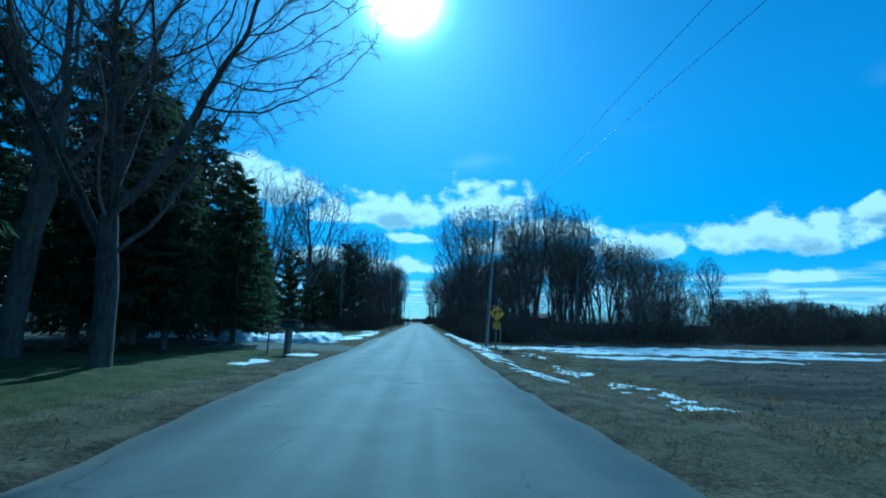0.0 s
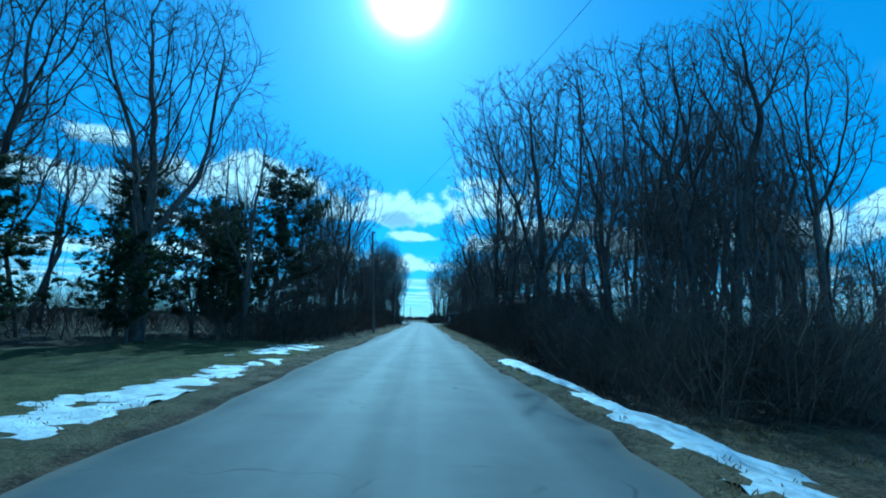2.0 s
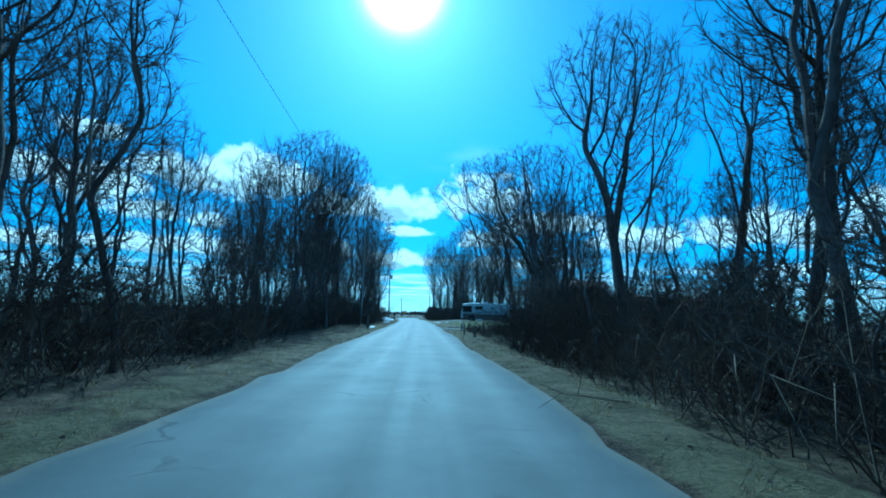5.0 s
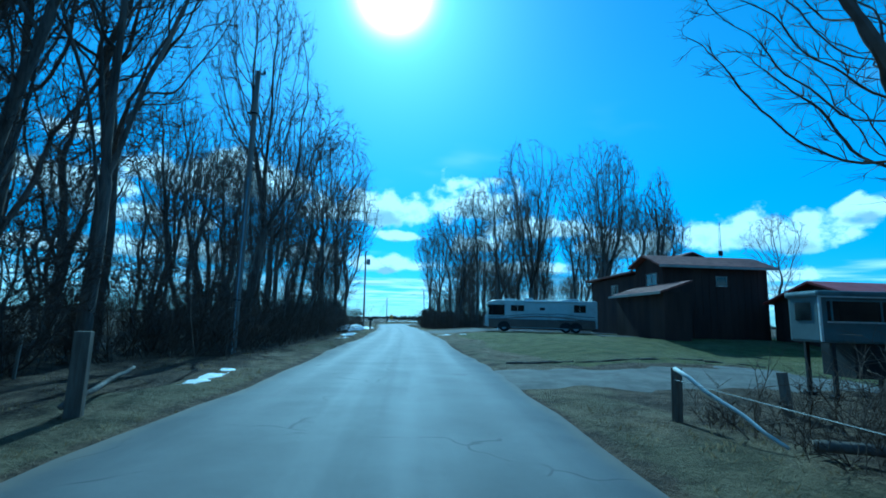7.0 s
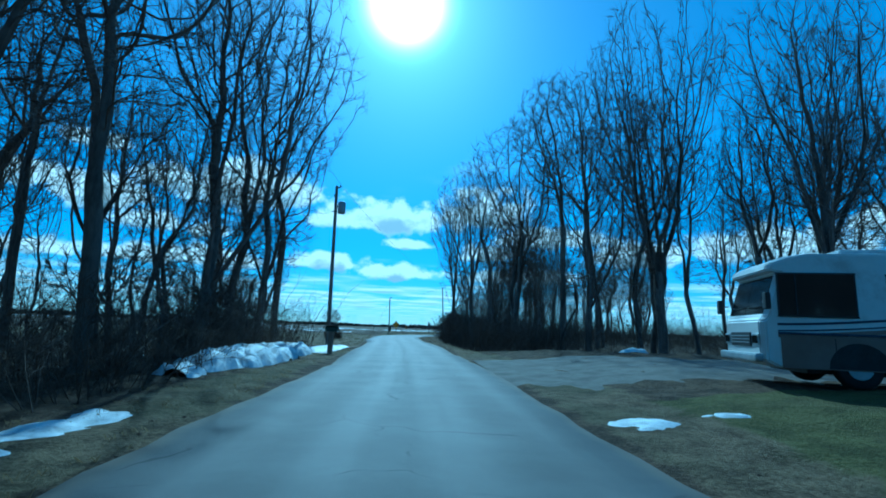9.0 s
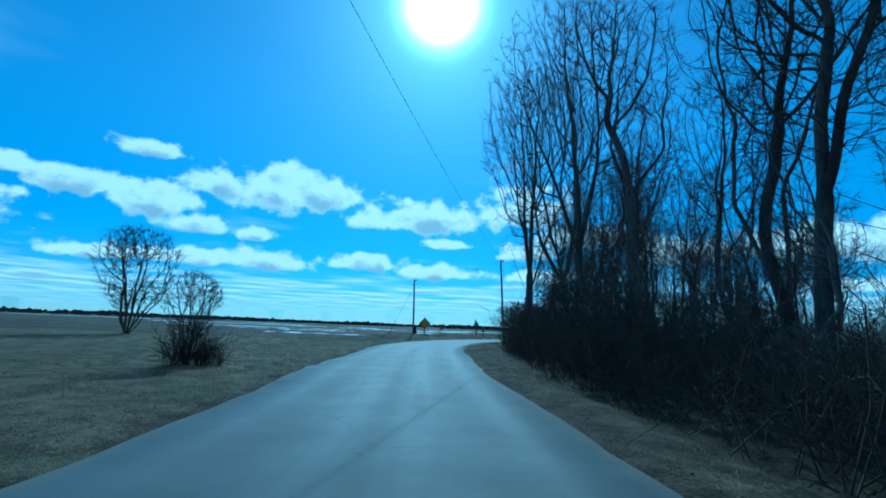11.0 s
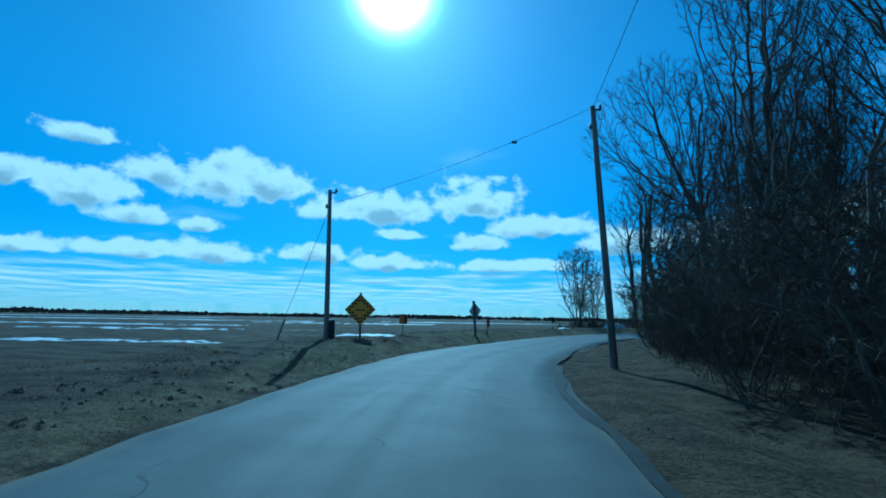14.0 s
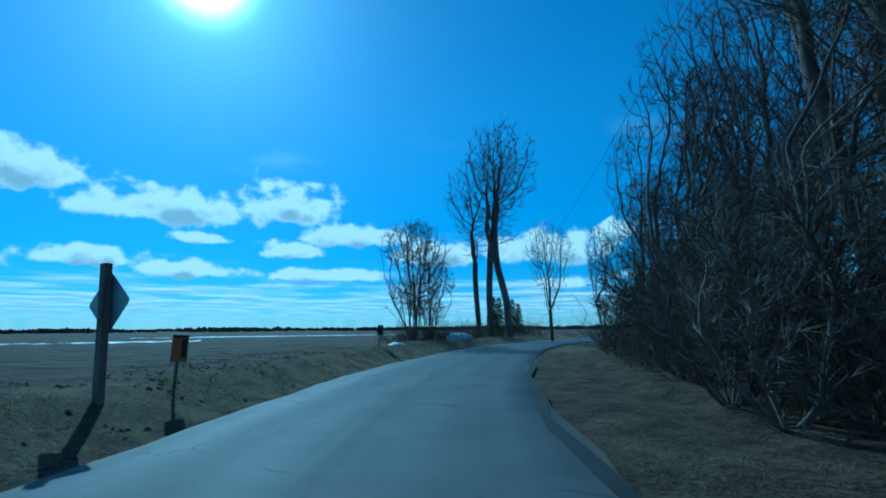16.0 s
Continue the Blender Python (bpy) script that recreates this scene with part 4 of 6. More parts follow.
wood(bush_kinds, (-12, -5, 62, 198, lambda x, y, d: -9.5 < d < -6.4 - (1.2 if 116 < y < 147 else 0)), 44, (0.6, 1.1), 43, 1.4)
wood(bush_kinds, (5, 14, 47, 120, lambda x, y, d: 6.2 < d < 11), 34, (0.7, 1.15), 44, 1.4)
wood(bush_kinds, (14, 80, 46, 80, lambda x, y, d: 46 + 0.33 * (x - 6) < y < 52 + 0.5 * (x - 6)), 36, (1.2, 1.9), 45, 1.6)
wood(bush_kinds, (10, 20, 121, 134, lambda x, y, d: d > 9.5), 24, (0.8, 1.15), 46, 1.2)
wood(thin_kinds, (16, 76, 46, 100, lambda x, y, d: 47 + 0.5 * (x - 6) < y < 60 + 0.7 * (x - 6)), 40, (0.6, 0.95), 47, 1.5)
wood(tall_kinds, (-20, -7, 160, 197, lambda x, y, d: -18 < d < -8), 12, (0.8, 1.1), 48, 1.5)
wood(thin_kinds, (-40, -16, 36, 62, lambda x, y, d: d < -15), 10, (0.9, 1.4), 9)


def thicket(name, seed, count, region, tall, label, mat=brush_mat):
    """Undergrowth: crowded thin stems with side shoots."""
    rng = np.random.default_rng(seed)
    x0, x1, y0, y1, allow = region
    xs, ys = rng.uniform(x0, x1, count * 3), rng.uniform(y0, y1, count * 3)
    ds = off_road(xs, ys)
    keep = np.array([bool(allow(x, y, d)) for x, y, d in zip(xs.tolist(), ys.tolist(), ds.tolist())])
    xs, ys = xs[keep][:count], ys[keep][:count]
    n = len(xs)
    clump = 0.35 + 1.3 * np.array([noise.noise(Vector((x * 0.22, y * 0.22, seed))) * 0.5 + 0.5 for x, y in zip(xs, ys)])
    h = (tall * clump * rng.uniform(0.4, 1.1, n) * np.where(rng.random(n) < 0.12, 1.5, 1.0))[:, None]
    d = np.stack([rng.normal(0, 0.42, n), rng.normal(0, 0.42, n), np.ones(n)], 1)
    P = [np.stack([xs, ys, height(xs, ys) - 0.05], 1)]
    for _ in range(3):
        d = d / np.linalg.norm(d, axis=1)[:, None] + rng.normal(0, 0.22, (n, 3)) - np.array([0, 0, 0.05])
        d /= np.linalg.norm(d, axis=1)[:, None]
        P.append(P[-1] + d * h / 3)
    P = np.stack(P, 1)
    V, F = sticks(P, (0.005 + 0.0032 * h) * np.array([1.0, 0.8, 0.55, 0.0]))
    f = rng.uniform(0.45, 2.85, (n, 9))
    i = np.minimum(f.astype(int), 2)
    row = np.arange(n)[:, None]
    a, b = P[row, i].reshape(-1, 3), P[row, i + 1].reshape(-1, 3)
    p = a + (b - a) * (f - i).reshape(-1, 1)
    ln = np.repeat(h, 9, 0) * rng.uniform(0.12, 0.36, (n * 9, 1)) + 0.15
    V2, F2 = sticks(np.stack([p, p + fan(b - a, 0.4, 1.1, rng) * ln], 1), np.full((n * 9, 2), 0.0065), len(V))
    ob = mesh_object(name, np.concatenate([V, V2]), F.tolist() + F2.tolist(), mat)
    return tagged(ob, label, "undergrowth", kind="stuff")


BRUSH = "dense brown tangle of bare winter undergrowth along the woods"
DEEP = "crowded thin stems filling the depth of the woods"
thicket("undergrowth", 11, 5600, (-16, -5, 62, 198, lambda x, y, d: -11.5 < d < -5.4 - (2.4 if 116 < y < 147 else 0)), 2.7, BRUSH)
thicket("undergrowth", 12, 4200, (5, 18, 46, 122, lambda x, y, d: 5.0 < d < 11), 2.9, BRUSH)
thicket("undergrowth", 13, 4600, (3, 24, 200, 272, lambda x, y, d: 5.0 + 1.2 * min(max((y - 234) / 8, 0), 1) < d < 13), 2.8, BRUSH)
thicket("undergrowth", 14, 7500, (6, 90, 45, 95, lambda x, y, d: 44 + 0.33 * (x - 6) < y < 56 + 0.5 * (x - 6)), 3.7, BRUSH)
thicket("woods_depth", 15, 2600, (-45, -11, 58, 200, lambda x, y, d: d < -10.5), 4.2, DEEP)
thicket("woods_depth", 26, 1900, (-75, -16, 60, 115, lambda x, y, d: True), 5.5, DEEP)
thicket("woods_depth", 16, 2000, (11, 45, 52, 122, lambda x, y, d: d > 11 and y > 50 + 0.35 * (x - 6)), 4.2, DEEP)
thicket("undergrowth", 20, 3600, (8, 60, 252, 296, lambda x, y, d: 6.4 < d < 16), 2.8, BRUSH)
thicket("woods_depth", 24, 1600, (16, 62, 240, 286, lambda x, y, d: d > 12), 4.6, DEEP)
thicket("woods_depth", 17, 2400, (12, 55, 198, 262, lambda x, y, d: d > 12), 4.0, DEEP)


def grass_tufts(seed, count, region, tall, label):
    rng = np.random.default_rng(seed)
    V, F = [], []
    x0, x1, y0, y1, allow = region
    xs, ys = rng.uniform(x0, x1, count * 4), rng.uniform(y0, y1, count * 4)
    ds, zs = off_road(xs, ys), height(xs, ys)
    got = 0
    for x, y, d, z in zip(xs, ys, ds, zs):
        if not allow(x, y, d) or noise.noise(Vector((x * 0.6, y * 0.6, seed))) < -0.05:
            continue
        got += 1
        if got > count:
            break
        for _ in range(5):
            a, h = rng.uniform(0, 6.28), tall * rng.uniform(0.5, 1.2)
            lean = Vector((math.cos(a), math.sin(a), 0)) * h * rng.uniform(0.3, 1.2)
            side = Vector((-math.sin(a), math.cos(a), 0)) * 0.007
            p = Vector((x + rng.normal(0, 0.06), y + rng.normal(0, 0.06), z - 0.02))
            b = len(V)
            V += [tuple(p - side), tuple(p + side), tuple(p + lean * 0.5 + Vector((0, 0, h * 0.7)) + side * 0.6), tuple(p + lean + Vector((0, 0, h)))]
            F += [(b, b + 1, b + 2), (b, b + 2, b + 3)]
    return tagged(mesh_object("dead_grass", V, F, grass_mat), label, "grass", kind="stuff")


DRY = "matted straw-coloured dead grass on the road verge"
grass_tufts(21, 6500, (-7, 8, 5, 200, lambda x, y, d: (3.25 < abs(d) < 5.6 or (-8 < d < 0 and 116 < y < 147)) and not (d > 0 and 140 < y < 196) and not (-9 < d < 0 and 21 < y < 28)), 0.08, DRY)
grass_tufts(22, 7500, (-22, 10, 200, 285, lambda x, y, d: (-12 < d < -3.3) or (3.3 < d < 5.4)), 0.07, DRY)
grass_tufts(23, 1500, (4, 12, 5, 46, lambda x, y, d: 5.2 < d < 9), 0.12, "rank brown weeds between snow strip and field")


# ---- conifers ----
def spruce(seed, tall, wide, bare):
    """Trunk, and a crown of drooping boughs set with many short needle sprays."""
    rng = np.random.default_rng(seed)
    tv, tf, cv, cf = [], [], [], []
    trunk = bend((0, 0, -0.2), (0, 0, 1), tall, 6, 0.015, 0.02, rng)
    tube(trunk, [tall * 0.017 * (1 - i / 6.3) for i in range(7)], 8, tv, tf)
    rows = int(tall * 2.6)
    for k in range(rows):
        f = bare + (1 - bare) * k / rows
        L = wide * (1 - f) ** 0.75 * (0.75 + 0.35 * rng.random()) + 0.25
        n = 6 if f < 0.8 else 4
        for j in range(n):
            a = 6.283 * j / n + k * 0.9 + rng.normal(0, 0.2)
            z = tall * f + rng.normal(0, 0.15)
            droop = -0.28 if f < 0.7 else 0.15
            pts = bend((0, 0, z), (math.cos(a), math.sin(a), droop), L, 4, 0.06, 0.05, rng)
            tube(pts, [0.03, 0.024, 0.018, 0.012, 0.004], 3, cv, cf)
            m = int(12 + L * 13)
            for s in range(m):
                g = rng.uniform(0.15, 1.0) * 4
                i = min(int(g), 3)
                p = pts[i].lerp(pts[i + 1], g - i)
                side = Vector((-math.sin(a), math.cos(a), 0)) * rng.choice((-1, 1))
                d = (Vector((math.cos(a), math.sin(a), 0)) * rng.uniform(0.2, 0.9) + side * rng.uniform(0.3, 1.0) + Vector((0, 0, rng.uniform(-1.1, 0.1)))).normalized()
                ln, w = rng.uniform(0.22, 0.62), rng.uniform(0.035, 0.085)
                u = d.cross(Vector((0, 0, 1))).normalized() * w
                up = Vector((0, 0, w * 0.7))
                b = len(cv)
                cv += [tuple(p + u * 0.5), tuple(p + d * ln * 0.55 + u + up), tuple(p + d * ln), tuple(p + d * ln * 0.55 - u - up), tuple(p - u * 0.5)]
                cf += [(b, b + 1, b + 2), (b, b + 2, b + 4), (b + 4, b + 2, b + 3)]
    return (tv, tf), (cv, cf)


def pine(seed, tall, wide):
    """An old pine: bare stem below, uneven tiers of upturned boughs with tufted needles."""
    rng = np.random.default_rng(seed)
    tv, tf, cv, cf = [], [], [], []
    trunk = bend((0, 0, -0.2), (0.03, 0.02, 1), tall, 7, 0.04, 0.03, rng)
    tube(trunk, [tall * 0.016 * (1 - i / 7.4) for i in range(8)], 8, tv, tf)
    for k in range(46):
        f = 0.16 + 0.82 * k / 46
        i = min(int(f * 7), 6)
        p = trunk[i].lerp(trunk[i + 1], f * 7 - i)
        a = k * 2.4 + rng.normal(0, 0.3)
        L = wide * (0.55 + 0.6 * math.sin(min(f * 1.15, 1) * 3.0)) * rng.uniform(0.6, 1.15)
        pts = bend(p, (math.cos(a), math.sin(a), 0.1), L, 4, 0.1, 0.07, rng)
        tube(pts, [0.045, 0.036, 0.026, 0.016, 0.006], 4, cv, cf)
        for m in range(int(9 + L * 7)):
            g = rng.uniform(0.3, 1.0) * 4
            j = min(int(g), 3)
            c = pts[j].lerp(pts[j + 1], g - j) + Vector(rng.normal(0, 0.22, 3))
            for e in range(18):
                d = Vector(rng.normal(0, 1, 3)) + Vector((0, 0, 0.5))
                d.normalize()
                u = d.orthogonal().normalized() * 0.055
                ln = rng.uniform(0.2, 0.42)
                b = len(cv)
                cv += [tuple(c + u), tuple(c + d * ln), tuple(c - u)]
                cf.append((b, b + 1, b + 2))
    return (tv, tf), (cv, cf)


def make_conifer(data, label):
    ob = empty("conifer", Matrix.Identity(4), label, "conifer", "evergreens beside the driveway")
    (tv, tf), (cv, cf) = data
    mesh_object("trunk", tv, tf, bark, smooth=True, parent=ob)
    tagged(mesh_object("crown", cv, cf, needle_mat, parent=ob), kind="stuff")
    return ob


SPR = "tall dark green spruce with drooping boughs and bare lower trunk"
con_kinds = [make_conifer(spruce(400, 13, 3.4, 0.16), SPR), make_conifer(spruce(401, 12, 2.9, 0.12), SPR),
             make_conifer(pine(402, 13, 3.7), "open-crowned green pine standing among bare trees")]
for x, y, s, k in ((-12.6, 22.6, 0.95, 0), (-9.2, 25.5, 0.75, 1), (-9.9, 20.2, 0.72, 1), (-11.5, 19.5, 1.05, 1), (-11.2, 28.5, 0.85, 0), (-13.8, 20.5, 1.15, 0), (-11, 9, 1.1, 1), (-14.6, 27, 1.1, 0), (-16, 14, 1.2, 1), (-20, 22, 1.2, 0),
                   (-19, 36, 1.15, 1), (-24, 30, 1.2, 0), (-26, 16, 1.2, 1), (-16.5, 46, 0.65, 2), (-13, 51, 0.5, 2), (-13, 5, 1.2, 1), (-10.8, 33.6, 0.6, 1), (-12.6, 36, 0.8, 0), (-15, 33, 1.3, 1), (-22, 46, 1.0, 0), (-16.5, 52, 0.75, 1),
                   (-30, 40, 1.2, 1), (-10.8, 71.5, 1.0, 2), (-14, 67, 0.7, 2), (-15.5, 76, 0.8, 2), (-11.8, 66.5, 0.45, 2), (-18, 66, 0.85, 2), (-12.5, 58, 0.4, 2), (-28, 50, 1.1, 0), (-34, 47, 1.2, 1), (-24, 55, 1.0, 1), (-40, 52, 1.2, 0), (-33, 58, 1.1, 1), (-21, 51, 0.9, 1), (-46, 46, 1.2, 1), (44, 322, 0.5, 0), (47, 325, 0.55, 1), (51, 327, 0.5, 0), (55, 331, 0.5, 1)):
    plant(con_kinds[k], x, y, s)

# lone shrub tree on the field and the bushy clump beyond the bend
clump_kind = make_tree("shrub_tree", bare(500, 5.6, 0.11, 0.2, 2.15, 0.05, 12, 0.5, 2000, 0.15, 0.19, 0.1, 0.12, reach=0.5, twig=0.45, full=0.62), "round many-stemmed bare shrub standing alone on the field", "shrub", "field shrubs")
plant(clump_kind, -25.4, 237.8, 1.45, turn=30, wide=1.05)
plant(clump_kind, -8.6, 216.6, 0.5, turn=130, wide=1.0, label="small spreading bare shrub with dark tangled base")
plant(clump_kind, 19.2, 295, 1.8, turn=120, label="many-stemmed bare shrub clump at the outside of the bend", wide=0.9)
plant(clump_kind, 22.2, 298, 1.3, turn=200, label="many-stemmed bare shrub clump at the outside of the bend", wide=0.9)
for k in (maple, *tall_kinds, *thin_kinds, *wide_kinds, *tower_kinds, *bush_kinds, *con_kinds, clump_kind):
    hide_source(k)
thicket("undergrowth", 18, 1300, (18, 44, 290, 314, lambda x, y, d: -14 < d < -4.6), 1.9, "low brown scrub at the outside of the bend")
thicket("undergrowth", 19, 160, (-9.1, -7.6, 216.0, 217.2, lambda x, y, d: True), 1.3, "dark dead growth at the foot of the lone shrub")


def far_woods():
    """Low jagged tree lines on the horizon."""
    rng = np.random.default_rng(77)
    V, F = [], []
    for k in range(5200):
        a = radians(rng.uniform(-75, 75))
        band = rng.integers(3)
        r = (620, 900, 1300)[band] + rng.normal(0, 25)
        thick = noise.noise(Vector((a * 9, band * 5.1, 0.3))) + 0.25
        if thick < 0 and rng.random() < 0.8:
            continue
        x, y = math.sin(a) * r, 150 + math.cos(a) * r
        h = (3.5, 5, 8)[band] * rng.uniform(0.4, 1.1) * (0.7 + 0.7 * max(thick, 0))
        w = h * rng.uniform(0.5, 1.1)
        b = len(V)
        n = 7
        u = Vector((math.cos(a), -math.sin(a), 0))
        V.append((x, y, -1.0))
        for i in range(n):
            s = i / (n - 1)
            q = Vector((x, y, 0)) + u * (s - 0.5) * w * 2 + Vector((0, rng.uniform(-3, 3), h * (0.35 + 0.65 * math.sin(s * 3.14)) * rng.uniform(0.7, 1.1)))
            V.append(tuple(q))
        F += [(b, b + i, b + i + 1) for i in range(1, n)]
    tagged(mesh_object("far_woods", V, F, brush_mat), "distant low line of bare woods on the horizon", "woods", kind="stuff")


far_woods()


def clods(seed, count, region, size, mat, label):
    """Loose lumps of earth and matted grass."""
    rng = np.random.default_rng(seed)
    V, F = [], []
    x0, x1, y0, y1, allow = region
    xs, ys = rng.uniform(x0, x1, count * 4), rng.uniform(y0, y1, count * 4)
    ds, zs = off_road(xs, ys), height(xs, ys)
    got = 0
    for x, y, d, z in zip(xs, ys, ds, zs):
        if not allow(x, y, d) or noise.noise(Vector((x * 0.5, y * 0.5, seed))) < -0.1:
            continue
        got += 1
        if got > count:
            break
        r = size * rng.uniform(0.3, 1.0) ** 1.5
        a = rng.uniform(0, 6.28)
        b = len(V)
        for k in range(5):
            q = a + k * 1.2566
            V.append((x + math.cos(q) * r * rng.uniform(0.7, 1.5), y + math.sin(q) * r * rng.uniform(0.7, 1.3), z - 0.01 + r * rng.uniform(-0.1, 0.25)))
        V.append((x + rng.normal(0, 0.2) * r, y + rng.normal(0, 0.2) * r, z + r * rng.uniform(0.35, 0.8)))
        F += [(b + k, b + (k + 1) % 5, b + 5) for k in range(5)]
    return tagged(mesh_object("earth_clods", V, F, mat), label, "earth", kind="stuff")


clods(61, 6000, (-16, 16, 236, 284, lambda x, y, d: -10 < d < -3.3), 0.07, earth_mat, "loose brown clods along the field edge")
clods(62, 5500, (6, 24, 5, 44, lambda x, y, d: d > 6.2), 0.07, earth_mat, "loose brown clods on the ploughed field")
clods(63, 3000, (-8, 9, 5, 285, lambda x, y, d: 3.05 < abs(d) < 4.0), 0.04, earth_mat, "small stones and crumbs along the asphalt edge")

# ---- poles, wires, signs ----
def utility_pole(x, y, tall, lean=(0, 0), turn=0, fittings=(), girth=1.0, label="weathered grey wooden utility pole beside the road"):
    ob = empty("utility_pole", pose(x, y, at(x, y), lean[1], lean[0], turn), label, "utility pole", "poles along the road")
    V, F = [], []
    tube([(0, 0, -0.4), (0, 0, tall * 0.33), (0, 0, tall * 0.66), (0, 0, tall)], [r * girth for r in (0.145, 0.13, 0.115, 0.10)], 12, V, F, cap=True)
    mesh_object("pole", V, F, pole_wood, smooth=True, parent=ob)
    bm = boxed(0.13, 0, tall - 0.12, 0.3, 0.05, 0.06, bevel=0.008)
    bracket = part("bracket", bm, black_iron, ob)
    for dx, z in ((0.26, tall - 0.02), (-0.12, tall - 0.7)):
        V, F = [], []
        tube([(dx, 0, z - 0.09), (dx, 0, z - 0.02), (dx, 0, z + 0.03), (dx, 0, z + 0.1)], [0.03, 0.055, 0.04, 0.02], 8, V, F, cap=True)
        mesh_object("insulator", V, F, black_iron, smooth=True, parent=ob)
    if "band" in fittings:
        for z in (tall - 1.9, 2.0):
            V, F = [], []
            tube([(0, 0, z), (0, 0, z + 0.06)], [0.138, 0.138], 12, V, F, cap=True)
            mesh_object("band", V, F, black_iron, parent=ob)
        part("cable_clip", boxed(-0.2, -0.02, tall - 1.85, 0.12, 0.07, 0.07, bevel=0.01), black_iron, ob)
    if "conduit" in fittings:
        V, F = [], []
        tube([(0.05, -0.17, -0.2), (0.05, -0.165, tall * 0.6)], [0.03, 0.03], 6, V, F, cap=True)
        mesh_object("conduit", V, F, steel, smooth=True, parent=ob)
    if "transformer" in fittings:
        V, F = [], []
        z = tall - 2.0
        tube([(0.42, 0, z), (0.42, 0, z + 0.05), (0.42, 0, z + 0.75), (0.42, 0, z + 0.85)], [0.24, 0.27, 0.27, 0.2], 14, V, F, cap=True)
        can = mesh_object("transformer", V, F, steel, smooth=True, parent=ob)
        part("hanger", boxed(0.17, 0, z + 0.5, 0.2, 0.1, 0.12, bevel=0.01), black_iron, ob)
    if "box" in fittings:
        part("meter_box", boxed(0.23, -0.05, 0.36, 0.22, 0.2, 0.85, bevel=0.02), black_iron, ob, "dark metal pedestal box")
    return ob


def wire(a, b, sag, r=0.009, label="thin black overhead wire between the poles"):
    a, b = Vector(a), Vector(b)
    pts = [a.lerp(b, i / 14) - Vector((0, 0, sag * 4 * (i / 14) * (1 - i / 14))) for i in range(15)]
    V, F = [], []
    tube(pts, [r] * 15, 4, V, F, cap=True)
    return tagged(mesh_object("overhead_wire", V, F, black_iron), label, "wire", "overhead wires")


def plate(outline, thick, y, mat, name, parent, label=""):
    """A flat plate standing in the xz plane, its face towards -y."""
    n = len(outline)
    bm = bmesh.new()
    fr = [bm.verts.new((u, y - thick / 2, w)) for u, w in outline]
    bk = [bm.verts.new((u, y + thick / 2, w)) for u, w in outline]
    bm.faces.new(fr)
    bm.faces.new(bk[::-1])
    for i in range(n):
        bm.faces.new((fr[i], bk[i], bk[(i + 1) % n], fr[(i + 1) % n]))
    bmesh.ops.recalc_face_normals(bm, faces=bm.faces)
    return part(name, bm, mat, parent, label)


def rounded_diamond(h, r=0.06):
    pts = []
    for k in range(4):
        a = math.pi / 2 * k
        c = Vector((math.cos(a), math.sin(a))) * (h - r * 1.414)
        pts += [(c.x + r * math.cos(a + s), c.y + r * math.sin(a + s)) for s in (-0.785, -0.39, 0, 0.39, 0.785)]
    return pts


def letters(text, size, x, z, y, mat, parent, name):
    cu = bpy.data.curves.new(name, "FONT")
    cu.body, cu.size, cu.align_x, cu.extrude, cu.resolution_u = text, size, "CENTER", 0.002, 3
    tmp = bpy.data.objects.new(name, cu)
    me = bpy.data.meshes.new_from_object(tmp)
    bpy.data.objects.remove(tmp)
    me.transform(pose(x, y, z, 90, 0, 0))
    me.materials.clear()
    me.materials.append(mat)
    ob = new(name, me)
    ob.parent = parent
    return ob


